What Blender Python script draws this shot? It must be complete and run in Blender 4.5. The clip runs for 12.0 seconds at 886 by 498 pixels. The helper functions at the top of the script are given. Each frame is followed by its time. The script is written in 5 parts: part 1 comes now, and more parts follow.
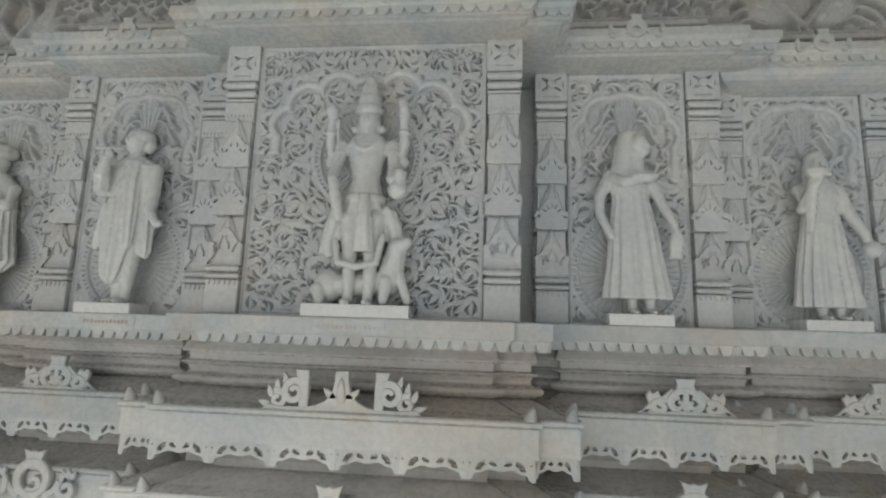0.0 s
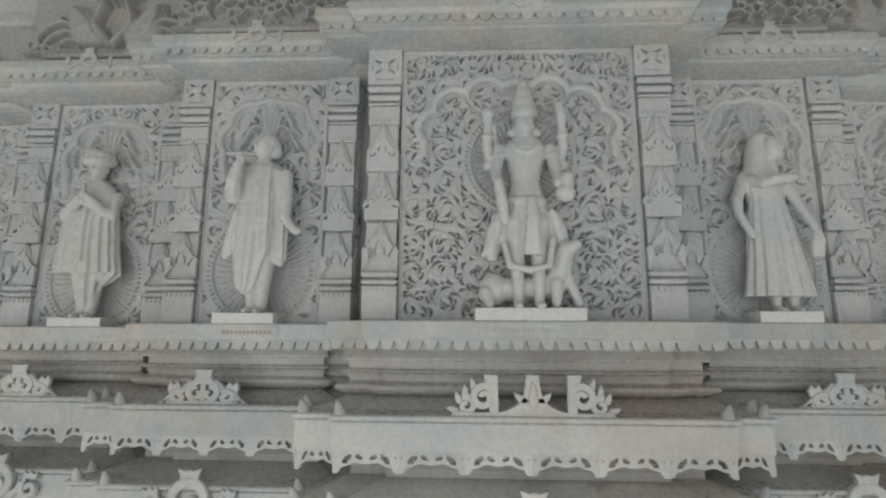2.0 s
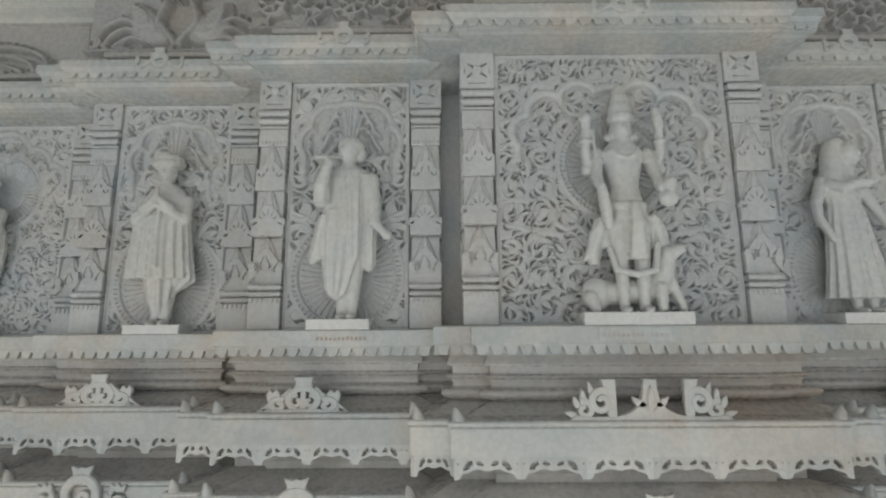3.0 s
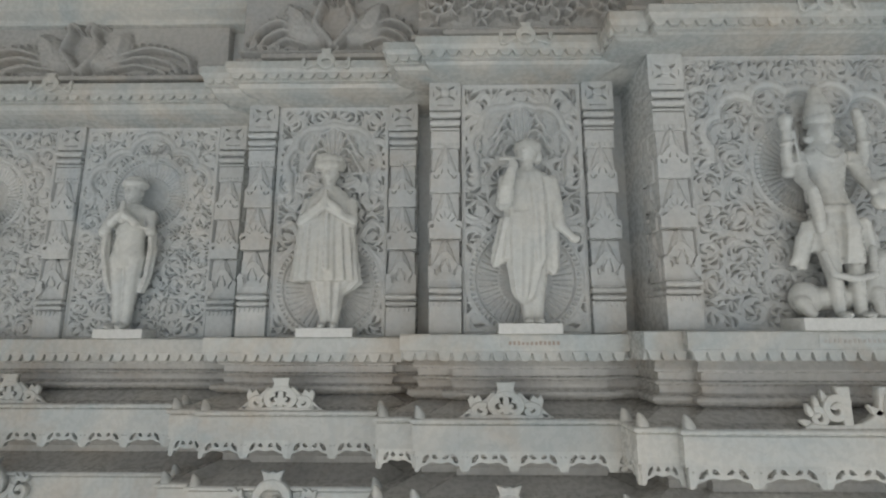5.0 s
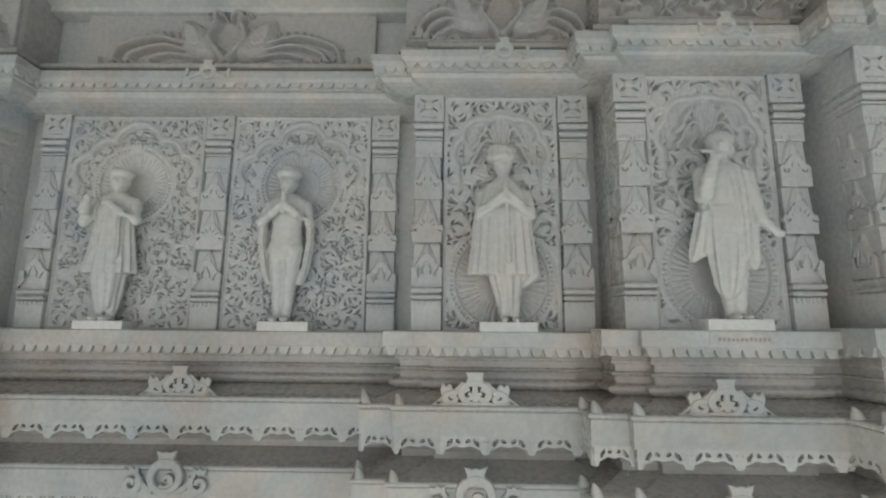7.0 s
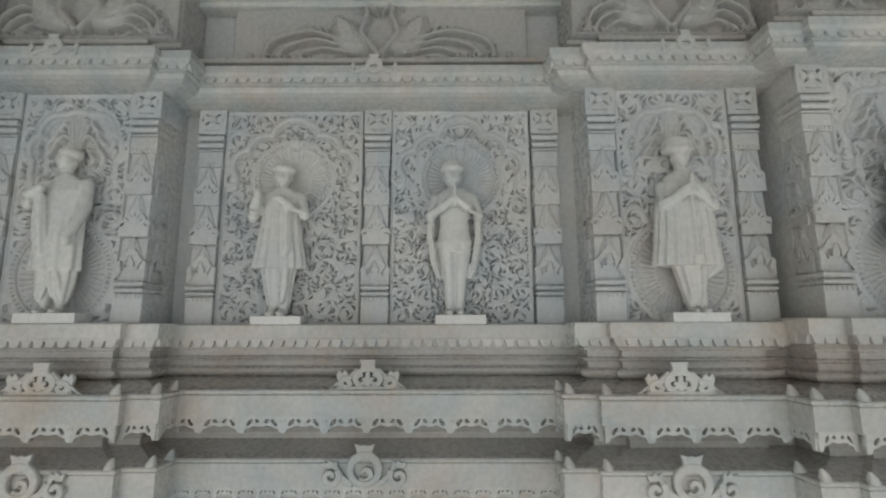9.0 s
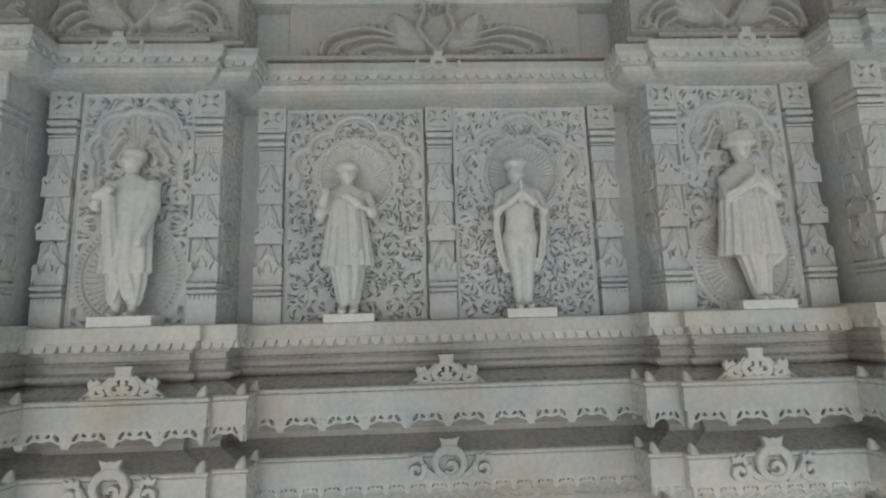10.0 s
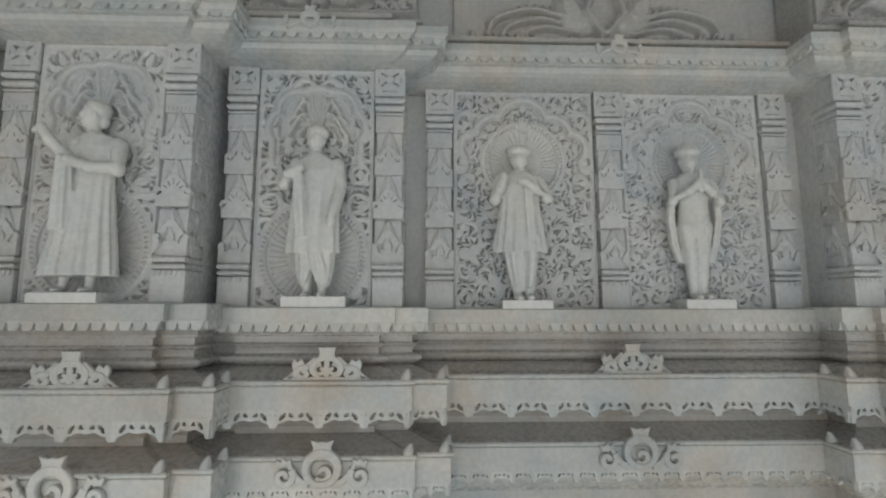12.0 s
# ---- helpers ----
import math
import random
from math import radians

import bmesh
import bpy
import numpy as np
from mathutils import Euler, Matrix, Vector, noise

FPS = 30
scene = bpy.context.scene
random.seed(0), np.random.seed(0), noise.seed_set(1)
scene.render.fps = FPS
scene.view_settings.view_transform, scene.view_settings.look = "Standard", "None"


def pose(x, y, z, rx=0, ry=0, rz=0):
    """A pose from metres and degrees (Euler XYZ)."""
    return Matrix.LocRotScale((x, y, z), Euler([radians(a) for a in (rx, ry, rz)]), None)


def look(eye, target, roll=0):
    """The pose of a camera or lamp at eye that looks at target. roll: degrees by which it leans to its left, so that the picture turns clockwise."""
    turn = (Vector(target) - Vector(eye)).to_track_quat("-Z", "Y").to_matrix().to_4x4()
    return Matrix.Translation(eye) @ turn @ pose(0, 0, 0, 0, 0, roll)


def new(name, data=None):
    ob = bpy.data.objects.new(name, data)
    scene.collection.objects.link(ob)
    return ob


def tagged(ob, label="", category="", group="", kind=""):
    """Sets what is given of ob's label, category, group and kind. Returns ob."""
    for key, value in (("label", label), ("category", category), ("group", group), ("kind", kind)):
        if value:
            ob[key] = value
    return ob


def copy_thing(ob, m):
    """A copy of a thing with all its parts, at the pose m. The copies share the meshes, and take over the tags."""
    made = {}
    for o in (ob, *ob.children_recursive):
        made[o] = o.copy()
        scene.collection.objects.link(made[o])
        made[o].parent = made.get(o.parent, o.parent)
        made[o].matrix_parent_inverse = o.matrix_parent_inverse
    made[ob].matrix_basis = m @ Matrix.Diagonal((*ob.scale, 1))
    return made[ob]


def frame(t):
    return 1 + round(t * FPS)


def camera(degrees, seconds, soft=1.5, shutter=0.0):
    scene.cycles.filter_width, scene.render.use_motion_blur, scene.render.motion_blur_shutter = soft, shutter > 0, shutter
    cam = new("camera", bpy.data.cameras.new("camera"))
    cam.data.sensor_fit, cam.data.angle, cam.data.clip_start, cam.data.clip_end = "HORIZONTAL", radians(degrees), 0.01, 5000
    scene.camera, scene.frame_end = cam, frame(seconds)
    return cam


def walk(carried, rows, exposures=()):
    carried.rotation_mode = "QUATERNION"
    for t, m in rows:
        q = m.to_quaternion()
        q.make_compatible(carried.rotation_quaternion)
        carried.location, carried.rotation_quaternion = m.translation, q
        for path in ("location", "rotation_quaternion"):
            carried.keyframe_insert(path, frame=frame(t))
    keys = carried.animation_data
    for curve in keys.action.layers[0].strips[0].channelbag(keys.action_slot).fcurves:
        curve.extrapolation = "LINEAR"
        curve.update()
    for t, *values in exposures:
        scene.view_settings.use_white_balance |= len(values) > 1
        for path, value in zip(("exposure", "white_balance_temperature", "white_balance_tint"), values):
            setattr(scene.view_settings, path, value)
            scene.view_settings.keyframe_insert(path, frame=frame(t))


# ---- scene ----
cam = camera(84.1, 12.0, 2.2)
PATH = [
    (0, (0.139, 0.308, 1.488), (-0.055, 2.275, 1.79), 1.8),
    (0.5, (-0.067, 0.278, 1.484), (-0.246, 2.244, 1.802), 1.3),
    (1, (-0.266, 0.263, 1.47), (-0.415, 2.229, 1.804), 0.7),
    (1.5, (-0.472, 0.27, 1.461), (-0.586, 2.238, 1.798), 0.6),
    (2, (-0.69, 0.265, 1.453), (-0.773, 2.235, 1.79), 0.3),
    (2.5, (-0.919, 0.248, 1.467), (-0.969, 2.218, 1.805), -0.1),
    (2.7, (-1.05, 0.248, 1.473), (-1.058, 2.22, 1.808), -0.5),
    (4.3, (-1.697, 0.294, 1.519), (-1.74, 2.268, 1.84), 0.9),
    (4.5, (-1.802, 0.293, 1.496), (-1.841, 2.264, 1.829), 0.7),
    (5, (-2.065, 0.276, 1.492), (-2.094, 2.247, 1.833), -0.0),
    (5.5, (-2.301, 0.273, 1.488), (-2.326, 2.244, 1.828), -0.7),
    (6, (-2.515, 0.312, 1.471), (-2.542, 2.28, 1.827), -0.7),
    (6.5, (-2.731, 0.335, 1.469), (-2.769, 2.304, 1.817), 0.1),
    (7, (-2.983, 0.319, 1.468), (-3.01, 2.29, 1.804), 0.6),
    (7.2, (-3.118, 0.304, 1.492), (-3.12, 2.279, 1.803), 0.5),
    (8.8, (-3.848, 0.306, 1.44), (-3.874, 2.279, 1.768), -0.1),
    (9, (-3.954, 0.298, 1.447), (-3.961, 2.272, 1.765), -0.1),
    (9.5, (-4.22, 0.281, 1.451), (-4.18, 2.257, 1.756), -0.9),
    (10, (-4.449, 0.276, 1.441), (-4.373, 2.251, 1.745), -1.6),
    (10.5, (-4.661, 0.323, 1.43), (-4.576, 2.295, 1.753), -1.5),
    (11, (-4.866, 0.372, 1.427), (-4.783, 2.346, 1.738), -0.6),
    (11.5, (-5.105, 0.377, 1.434), (-5.031, 2.356, 1.712), 0.1),
    (12, (-5.397, 0.345, 1.45), (-5.333, 2.328, 1.705), 0.0),
]
walk(cam, [(t, look(eye, target, roll)) for t, eye, target, roll in PATH])

# ---- light ----
world = bpy.data.worlds.new("world")
scene.world = world
world.use_nodes = True
wn = world.node_tree
sky = wn.nodes.new("ShaderNodeTexSky")
sky.sky_type = "NISHITA"
sky.sun_disc = False
sky.sun_elevation, sky.sun_rotation = radians(34), radians(200)
wn.links.new(sky.outputs[0], wn.nodes["Background"].inputs[0])
wn.nodes["Background"].inputs[1].default_value = 0.05

sun = new("sun", bpy.data.lights.new("sun", "SUN"))
sun.data.energy, sun.data.angle, sun.data.color = 3.5, radians(12), (1.0, 0.992, 0.98)
sun.matrix_world = look((-6, -12, 9), (-3, 0, 0))

# the open side of the hall, behind the camera
opening = new("opening_light", bpy.data.lights.new("opening_light", "AREA"))
opening.data.shape, opening.data.size, opening.data.size_y = "RECTANGLE", 16.0, 1.5
opening.data.energy, opening.data.color = 64, (0.965, 1.0, 0.995)
opening.matrix_world = look((-3.2, -3.4, 1.05), (-3.2, 3, 1.35))


# ---- materials ----
def material(name):
    m = bpy.data.materials.new(name)
    m.use_nodes = True
    nt = m.node_tree
    return m, nt, nt.nodes["Principled BSDF"]


def node(nt, kind, **inputs):
    n = nt.nodes.new(kind)
    for k, v in inputs.items():
        n.inputs[k].default_value = v
    return n


def marble(name, base, cool, warm, stain=0.5, rough=0.5, spread=0.08, bump=0.25):
    """Weathered white marble: cloudy veins, warm stains, fine grain; each stone a little different."""
    m, nt, b = material(name)
    co = nt.nodes.new("ShaderNodeTexCoord")
    geo = nt.nodes.new("ShaderNodeNewGeometry")
    info = nt.nodes.new("ShaderNodeObjectInfo")
    cloud = node(nt, "ShaderNodeTexNoise", Scale=1.7, Detail=5.0, Roughness=0.6, Distortion=1.2)
    stains = node(nt, "ShaderNodeTexNoise", Scale=1.3, Detail=6.0, Roughness=0.65, Distortion=0.6)
    vein = node(nt, "ShaderNodeTexNoise", Scale=7.0, Detail=7.0, Roughness=0.7, Distortion=2.5)
    grain = node(nt, "ShaderNodeTexNoise", Scale=130.0, Detail=3.0, Roughness=0.7)
    pits = node(nt, "ShaderNodeTexNoise", Scale=38.0, Detail=4.0, Roughness=0.6)
    for n in (cloud, stains, vein, grain, pits):
        nt.links.new(geo.outputs["Position"], n.inputs["Vector"])

    def ramp(src, a, bb):
        r = nt.nodes.new("ShaderNodeMapRange")
        r.inputs["From Min"].default_value, r.inputs["From Max"].default_value = a, bb
        nt.links.new(src, r.inputs["Value"])
        return r.outputs["Result"]

    def mix(fac, c1, c2, mode="MIX"):
        x = nt.nodes.new("ShaderNodeMix")
        x.data_type, x.blend_type = "RGBA", mode
        for sock, val in ((x.inputs["Factor"], fac), (x.inputs["A"], c1), (x.inputs["B"], c2)):
            if isinstance(val, (int, float, tuple)):
                sock.default_value = val if not isinstance(val, tuple) else (*val, 1)
            else:
                nt.links.new(val, sock)
        return x.outputs["Result"]

    def times(src, k):
        x = nt.nodes.new("ShaderNodeMath")
        x.operation = "MULTIPLY"
        nt.links.new(src, x.inputs[0])
        x.inputs[1].default_value = k
        return x.outputs[0]

    col = mix(ramp(cloud.outputs[0], 0.35, 0.68), base, cool)
    col = mix(times(ramp(stains.outputs[0], 0.52, 0.74), stain), col, warm)
    col = mix(times(ramp(vein.outputs[0], 0.56, 0.70), 0.30), col, tuple(0.72 * c for c in cool))
    tone = nt.nodes.new("ShaderNodeMapRange")
    tone.inputs["To Min"].default_value, tone.inputs["To Max"].default_value = 1 - spread, 1 + spread
    nt.links.new(info.outputs["Random"], tone.inputs["Value"])
    hsv = nt.nodes.new("ShaderNodeHueSaturation")
    nt.links.new(tone.outputs[0], hsv.inputs["Value"])
    nt.links.new(col, hsv.inputs["Color"])
    col = mix(times(ramp(grain.outputs[0], 0.4, 0.75), 0.06), hsv.outputs[0], tuple(0.7 * c for c in base))
    nt.links.new(col, b.inputs["Base Color"])
    nt.links.new(ramp(pits.outputs[0], 1.2 - 0.4, -0.4 + rough * 0.2), b.inputs["Roughness"])
    b.inputs["Roughness"].default_value = rough
    bm1 = nt.nodes.new("ShaderNodeBump")
    bm1.inputs["Strength"].default_value, bm1.inputs["Distance"].default_value = bump, 0.004
    add = nt.nodes.new("ShaderNodeMath")
    nt.links.new(pits.outputs[0], add.inputs[0])
    nt.links.new(times(grain.outputs[0], 0.35), add.inputs[1])
    nt.links.new(add.outputs[0], bm1.inputs["Height"])
    nt.links.new(bm1.outputs[0], b.inputs["Normal"])
    return m


MARBLE = marble("weathered_marble", (0.62, 0.60, 0.55), (0.44, 0.485, 0.49), (0.48, 0.37, 0.26), 0.65, 0.45, 0.10, 0.05)
CARVED = marble("carved_marble", (0.61, 0.605, 0.58), (0.48, 0.515, 0.53), (0.52, 0.44, 0.35), 0.5, 0.5, 0.06, 0.05)
STATUE = marble("statue_marble", (0.71, 0.70, 0.655), (0.59, 0.615, 0.61), (0.52, 0.47, 0.39), 0.45, 0.42, 0.03, 0.02)
SLAB = marble("white_slab", (0.76, 0.755, 0.72), (0.70, 0.70, 0.68), (0.68, 0.63, 0.56), 0.3, 0.4, 0.03, 0.06)
FLOOR = marble("floor_marble", (0.73, 0.73, 0.71), (0.66, 0.68, 0.68), (0.62, 0.58, 0.52), 0.5, 0.35, 0.08)
PLASTER = marble("ceiling_plaster", (0.42, 0.41, 0.39), (0.36, 0.36, 0.36), (0.36, 0.32, 0.27), 0.5, 0.8)
# dust and stains, with the shade of ledges and recesses mixed into the tone
GRIME_SHADE = marble("dusty_shaded_marble", (0.57, 0.55, 0.51), (0.44, 0.435, 0.42), (0.44, 0.35, 0.26), 0.8, 0.7, 0.08, 0.04)
# brownish dust, darkened further for the shade the frieze lies in
FRIEZE = marble("dusty_shaded_carving", (0.47, 0.455, 0.425), (0.40, 0.405, 0.40), (0.42, 0.34, 0.26), 0.6, 0.6, 0.06, 0.05)
INK = marble("worn_red_lettering", (0.42, 0.34, 0.28), (0.40, 0.33, 0.28), (0.36, 0.27, 0.21), 0.5, 0.6, 0.02, 0.05)


# ---- building helpers ----
def mesh_of(name, verts, faces, smooth=False):
    me = bpy.data.meshes.new(name)
    me.from_pydata(verts, [], faces)
    me.update()
    if smooth:
        me.shade_smooth()
    return me


def made(name, me, mat, parent=None, at=None, label="", category="", kind="", group=""):
    ob = new(name, me)
    if me is not None and mat is not None and not me.materials:
        me.materials.append(mat)
    if parent is not None:
        ob.parent = parent
    if at is not None:
        ob.matrix_basis = at
    return tagged(ob, label, category, group, kind)


def box_data(name, x0, x1, y0, y1, z0, z1, bevel=0.0):
    bm = bmesh.new()
    bmesh.ops.create_cube(bm, size=1.0, matrix=Matrix.LocRotScale(((x0 + x1) / 2, (y0 + y1) / 2, (z0 + z1) / 2), None, (x1 - x0, y1 - y0, z1 - z0)))
    if bevel:
        bmesh.ops.bevel(bm, geom=bm.edges[:], offset=bevel, segments=2, affect="EDGES", profile=0.5)
    me = bpy.data.meshes.new(name)
    bm.to_mesh(me)
    bm.free()
    return me


def plate_data(name, outlines, thick, bevel=0.002, mat=None):
    """A flat carved ornament in the xz plane, its front towards -y: closed outlines, the inner ones being holes."""
    cu = bpy.data.curves.new(name, "CURVE")
    cu.dimensions, cu.fill_mode, cu.extrude, cu.bevel_depth, cu.bevel_resolution = "2D", "BOTH", thick / 2 - bevel, bevel, 1
    for pts in outlines:
        sp = cu.splines.new("POLY")
        sp.points.add(len(pts) - 1)
        for p, (x, z) in zip(sp.points, pts):
            p.co = (x, z, 0, 1)
        sp.use_cyclic_u = True
    ob = bpy.data.objects.new(name, cu)
    me = bpy.data.meshes.new_from_object(ob)
    bpy.data.objects.remove(ob)
    me.transform(Matrix.Rotation(radians(90), 4, "X"))
    me.name = name
    me.materials.clear()
    return me


def joined(name, meshes, smooth_angle=None):
    bm = bmesh.new()
    for me, m in meshes:
        tmp = me.copy()
        tmp.transform(m)
        bm.from_mesh(tmp)
        bpy.data.meshes.remove(tmp)
    out = bpy.data.meshes.new(name)
    bm.to_mesh(out)
    bm.free()
    return out


def ring(cx, cz, rx, rz=None, n=20, a0=0.0, a1=2 * math.pi):
    rz = rx if rz is None else rz
    return [(cx + rx * math.cos(a0 + (a1 - a0) * i / n), cz + rz * math.sin(a0 + (a1 - a0) * i / n)) for i in range(n)]


def drop(cx, cz, length, width, angle, bend=0.0, n=16):
    """A teardrop outline: pointed at one end, round at the other."""
    pts = []
    c, s = math.cos(angle), math.sin(angle)
    for i in range(n):
        a = 2 * math.pi * i / n
        u = -math.cos(a)
        w = math.sin(a) * (0.5 + 0.5 * (1 - u) / 2) * (1 - max(0, u) ** 3 * 0.6)
        x, y = u * length / 2, w * width / 2 + bend * (u * u - 0.4) * length
        pts.append((cx + x * c - y * s, cz + x * s + y * c))
    return pts


# ---- the plan: stepped bays of one carved wall ----
SHELF, TOP = 1.495, 2.745  # levels for which the profiles and pilasters are drawn
NOTCH = 0.045
PIL = 0.158
# name: centre, half width of the panel, half width with pilasters, plane of the panel
BAYS = {
    "centre": (-0.436, 0.545, 0.702, 2.43),
    "inner_west": (-1.700, 0.308, 0.470, 2.65),
    "outer_west": (-2.711, 0.309, 0.470, 2.856),
    "double": (-4.347, 0.902, 1.062, 3.076),
    "outer_far": (-5.986, 0.306, 0.468, 2.872),
    "inner_far": (-6.968, 0.300, 0.465, 2.66),
    "centre_far": (-8.258, 0.545, 0.702, 2.43),
    "inner_east": (0.807, 0.290, 0.455, 2.742),
    "outer_east": (1.730, 0.292, 0.455, 2.900),
    "double_east": (3.33, 0.902, 1.062, 3.076),
}
# each bay's own shelf and panel top: the wall settles a little from bay to bay
LEVELS = {
    "centre": (1.505, 2.786),
    "inner_west": (1.492, 2.767),
    "outer_west": (1.476, 2.748),
    "double": (1.468, 2.729),
    "outer_far": (1.474, 2.742),
    "inner_far": (1.490, 2.748),
    "centre_far": (1.500, 2.775),
    "inner_east": (1.508, 2.782),
    "outer_east": (1.512, 2.726),
    "double_east": (1.500, 2.725),
}
# the crests stand in the middle of what the next bay leaves free of a ledge
CREST_SHIFT = {"inner_west": -0.13, "outer_west": -0.15, "outer_far": 0.13, "inner_far": 0.11, "inner_east": 0.16, "outer_east": 0.12}


def sweep_data(name, bay, profile, back=0.42):
    """A moulding that runs round the front of a bay: profile points are (how far it stands out, height)."""
    cx, hm, ho, y = BAYS[bay]
    rows = []
    for p, z in profile:
        if "double" in bay:
            plan = [(-ho - 0.35, y - p), (ho + 0.35, y - p)]
        else:
            half = [(ho + p, y + back), (ho + p, y + NOTCH - p), (hm + p, y + NOTCH - p), (hm + p, y - p)]
            plan = [(-a, b) for a, b in half] + half[::-1]
        rows.append([(cx + a, b, z) for a, b in plan])
    n = len(rows[0])
    verts = [v for r in rows for v in r]
    faces = [(i * n + k, i * n + k + 1, (i + 1) * n + k + 1, (i + 1) * n + k) for i in range(len(rows) - 1) for k in range(n - 1)]
    return mesh_of(name, verts, faces)


def cove(p0, z0, p1, z1, n=5, hollow=True):
    pts = []
    for i in range(n + 1):
        a = math.pi / 2 * i / n
        u, v = (1 - math.cos(a), math.sin(a)) if hollow else (math.sin(a), 1 - math.cos(a))
        pts.append((p0 + (p1 - p0) * u, z0 + (z1 - z0) * v))
    return pts


# profiles from the bottom upwards
CORNICE = [(-0.10, 2.740)] + cove(0.004, TOP, 0.170, 2.792, hollow=False) + [(0.172, 2.800), (0.192, 2.803), (0.192, 2.840), (0.206, 2.846), (0.214, 2.858), (0.222, 2.864), (0.222, 2.902), (0.216, 2.909), (0.05, 2.916), (-0.06, 2.92)]
FRIEZE_FOOT = [(-0.03, 2.92), (-0.03, 2.985), (0.085, 2.998), (0.092, 3.003), (0.092, 3.024), (0.085, 3.030), (-0.03, 3.034)]
SHELF_P = [(0.02, 1.374), (0.106, 1.378), (0.106, 1.412), (0.122, 1.416), (0.128, 1.421), (0.128, 1.489), (0.122, SHELF), (-0.12, SHELF)]
MOULD = [(0.0, 1.13), (0.008, 1.180), (0.02, 1.188), (0.055, 1.198), (0.082, 1.210), (0.094, 1.222), (0.096, 1.230), (0.090, 1.238), (0.055, 1.246), (0.045, 1.252), (0.045, 1.262), (0.052, 1.280), (0.070, 1.288), (0.074, 1.292), (0.070, 1.298), (0.048, 1.302), (0.048, 1.334), (0.070, 1.338), (0.072, 1.346), (0.06, 1.376), (0.055, 1.400)]
EAVE = [(0.02, 0.985), (0.19, 1.0), (0.212, 1.004), (0.216, 1.010), (0.216, 1.112), (0.210, 1.118), (0.224, 1.122), (0.228, 1.126), (0.228, 1.136), (0.222, 1.142), (0.15, 1.152), (0.05, 1.19), (0.0, 1.20)]
MOULD2 = [(-0.01, 0.80), (0.0, 0.83), (0.03, 0.86), (0.03, 0.90), (0.05, 0.93), (0.12, 0.965), (0.12, 0.975), (0.02, 0.99)]
EAVE2 = [(0.02, 0.655), (0.20, 0.668), (0.228, 0.672), (0.232, 0.678), (0.232, 0.79), (0.226, 0.796), (0.24, 0.80), (0.244, 0.804), (0.244, 0.812), (0.238, 0.818), (0.16, 0.828), (0.05, 0.865), (0.0, 0.875)]
MOULD3 = [(0.10, 0.0), (0.10, 0.30), (0.07, 0.32), (0.02, 0.40), (0.02, 0.52), (0.08, 0.56), (0.12, 0.60), (0.12, 0.64), (0.03, 0.66)]

for bay, (cx, hm, ho, y) in BAYS.items():
    e = 0.35 if "double" in bay else 0.0
    made("wall_" + bay, box_data("wall", cx - hm - 0.02 - e, cx + hm + 0.02 + e, y + 0.062, 3.9, 0.0, 4.4), CARVED, kind="structure", label="grey-white marble wall behind the carved bay", category="wall")
    if "double" not in bay:
        left = 0.12 if bay in ("outer_far", "inner_far", "inner_east", "outer_east") else -0.004
        right = 0.12 if "west" in bay else -0.004
        made("wall_gap_" + bay, box_data("wall", cx - ho - left, cx + ho + right, y + 0.14, 3.88, 0.0, 4.39), CARVED, kind="structure", label="set-back marble wall between two bays", category="wall")
    for name, prof, label in (
        ("cornice", CORNICE, "pale marble cornice with a smooth coved soffit"),
        ("frieze_ledge", FRIEZE_FOOT, "thin marble ledge under the carved frieze"),
        ("shelf", SHELF_P, "marble shelf carrying the statues, stained in patches"),
        ("moulding", MOULD, "stacked marble mouldings under the shelf"),
        ("eave", EAVE, "projecting marble eave slab with a carved hanging edge"),
        ("lower_moulding", MOULD2, "recessed marble moulding between two eaves"),
        ("lower_eave", EAVE2, "lower projecting marble eave slab with a carved edge"),
        ("plinth", MOULD3, "plain marble plinth of the carved wall"),
    ):
        # recessed mouldings take the darker tone: brown stain plus painted-in shade
        mat = GRIME_SHADE if name in ("moulding", "lower_moulding", "frieze_ledge") else MARBLE
        if name == "shelf":
            prof = [(p, z + LEVELS[bay][0] - SHELF) for p, z in prof]
        elif name == "cornice":
            prof = [(p, z if z > 2.799 else 2.800 + (z - 2.800) * (2.800 - LEVELS[bay][1]) / (2.800 - TOP)) for p, z in prof]
        me = sweep_data(name, bay, prof)
        if "eave" in name:
            # dusty sloping tops, coloured darker to stand in for the shelf's shade
            me.materials.append(MARBLE)
            me.materials.append(GRIME_SHADE)
            across = len(me.polygons) // (len(prof) - 1)
            for f in me.polygons:
                f.material_index = int(f.index // across >= len(prof) - 4)
        made(name + "_" + bay, me, mat, kind="structure", label=label, category=name.replace("_", " "))

# floor, ceiling and the sunny ground outside
made("ground", box_data("ground", -60, 60, -80, 4, -0.3, -0.15), FLOOR, kind="structure", label="pale paved ground outside the hall", category="ground")
made("floor", box_data("floor", -12, 8, -3.2, 3.9, -0.15, 0.0), FLOOR, kind="structure", label="pale marble floor of the open hall", category="floor")
made("ceiling", box_data("ceiling", -12, 8, -3.2, 4.2, 4.4, 4.6), PLASTER, kind="structure", label="plain stone ceiling of the hall", category="ceiling")
made("wall_end_west", box_data("wall", -12.2, -12, -3.2, 4.2, 0, 4.4), PLASTER, kind="structure", label="plain end wall of the hall", category="wall")
made("wall_end_east", box_data("wall", 8, 8.2, -3.2, 4.2, 0, 4.4), PLASTER, kind="structure", label="plain end wall of the hall", category="wall")
made("wall_back", box_data("wall", -12, 8, 3.9, 4.2, 0, 4.4), PLASTER, kind="structure", label="plain stone wall behind the carved wall", category="wall")


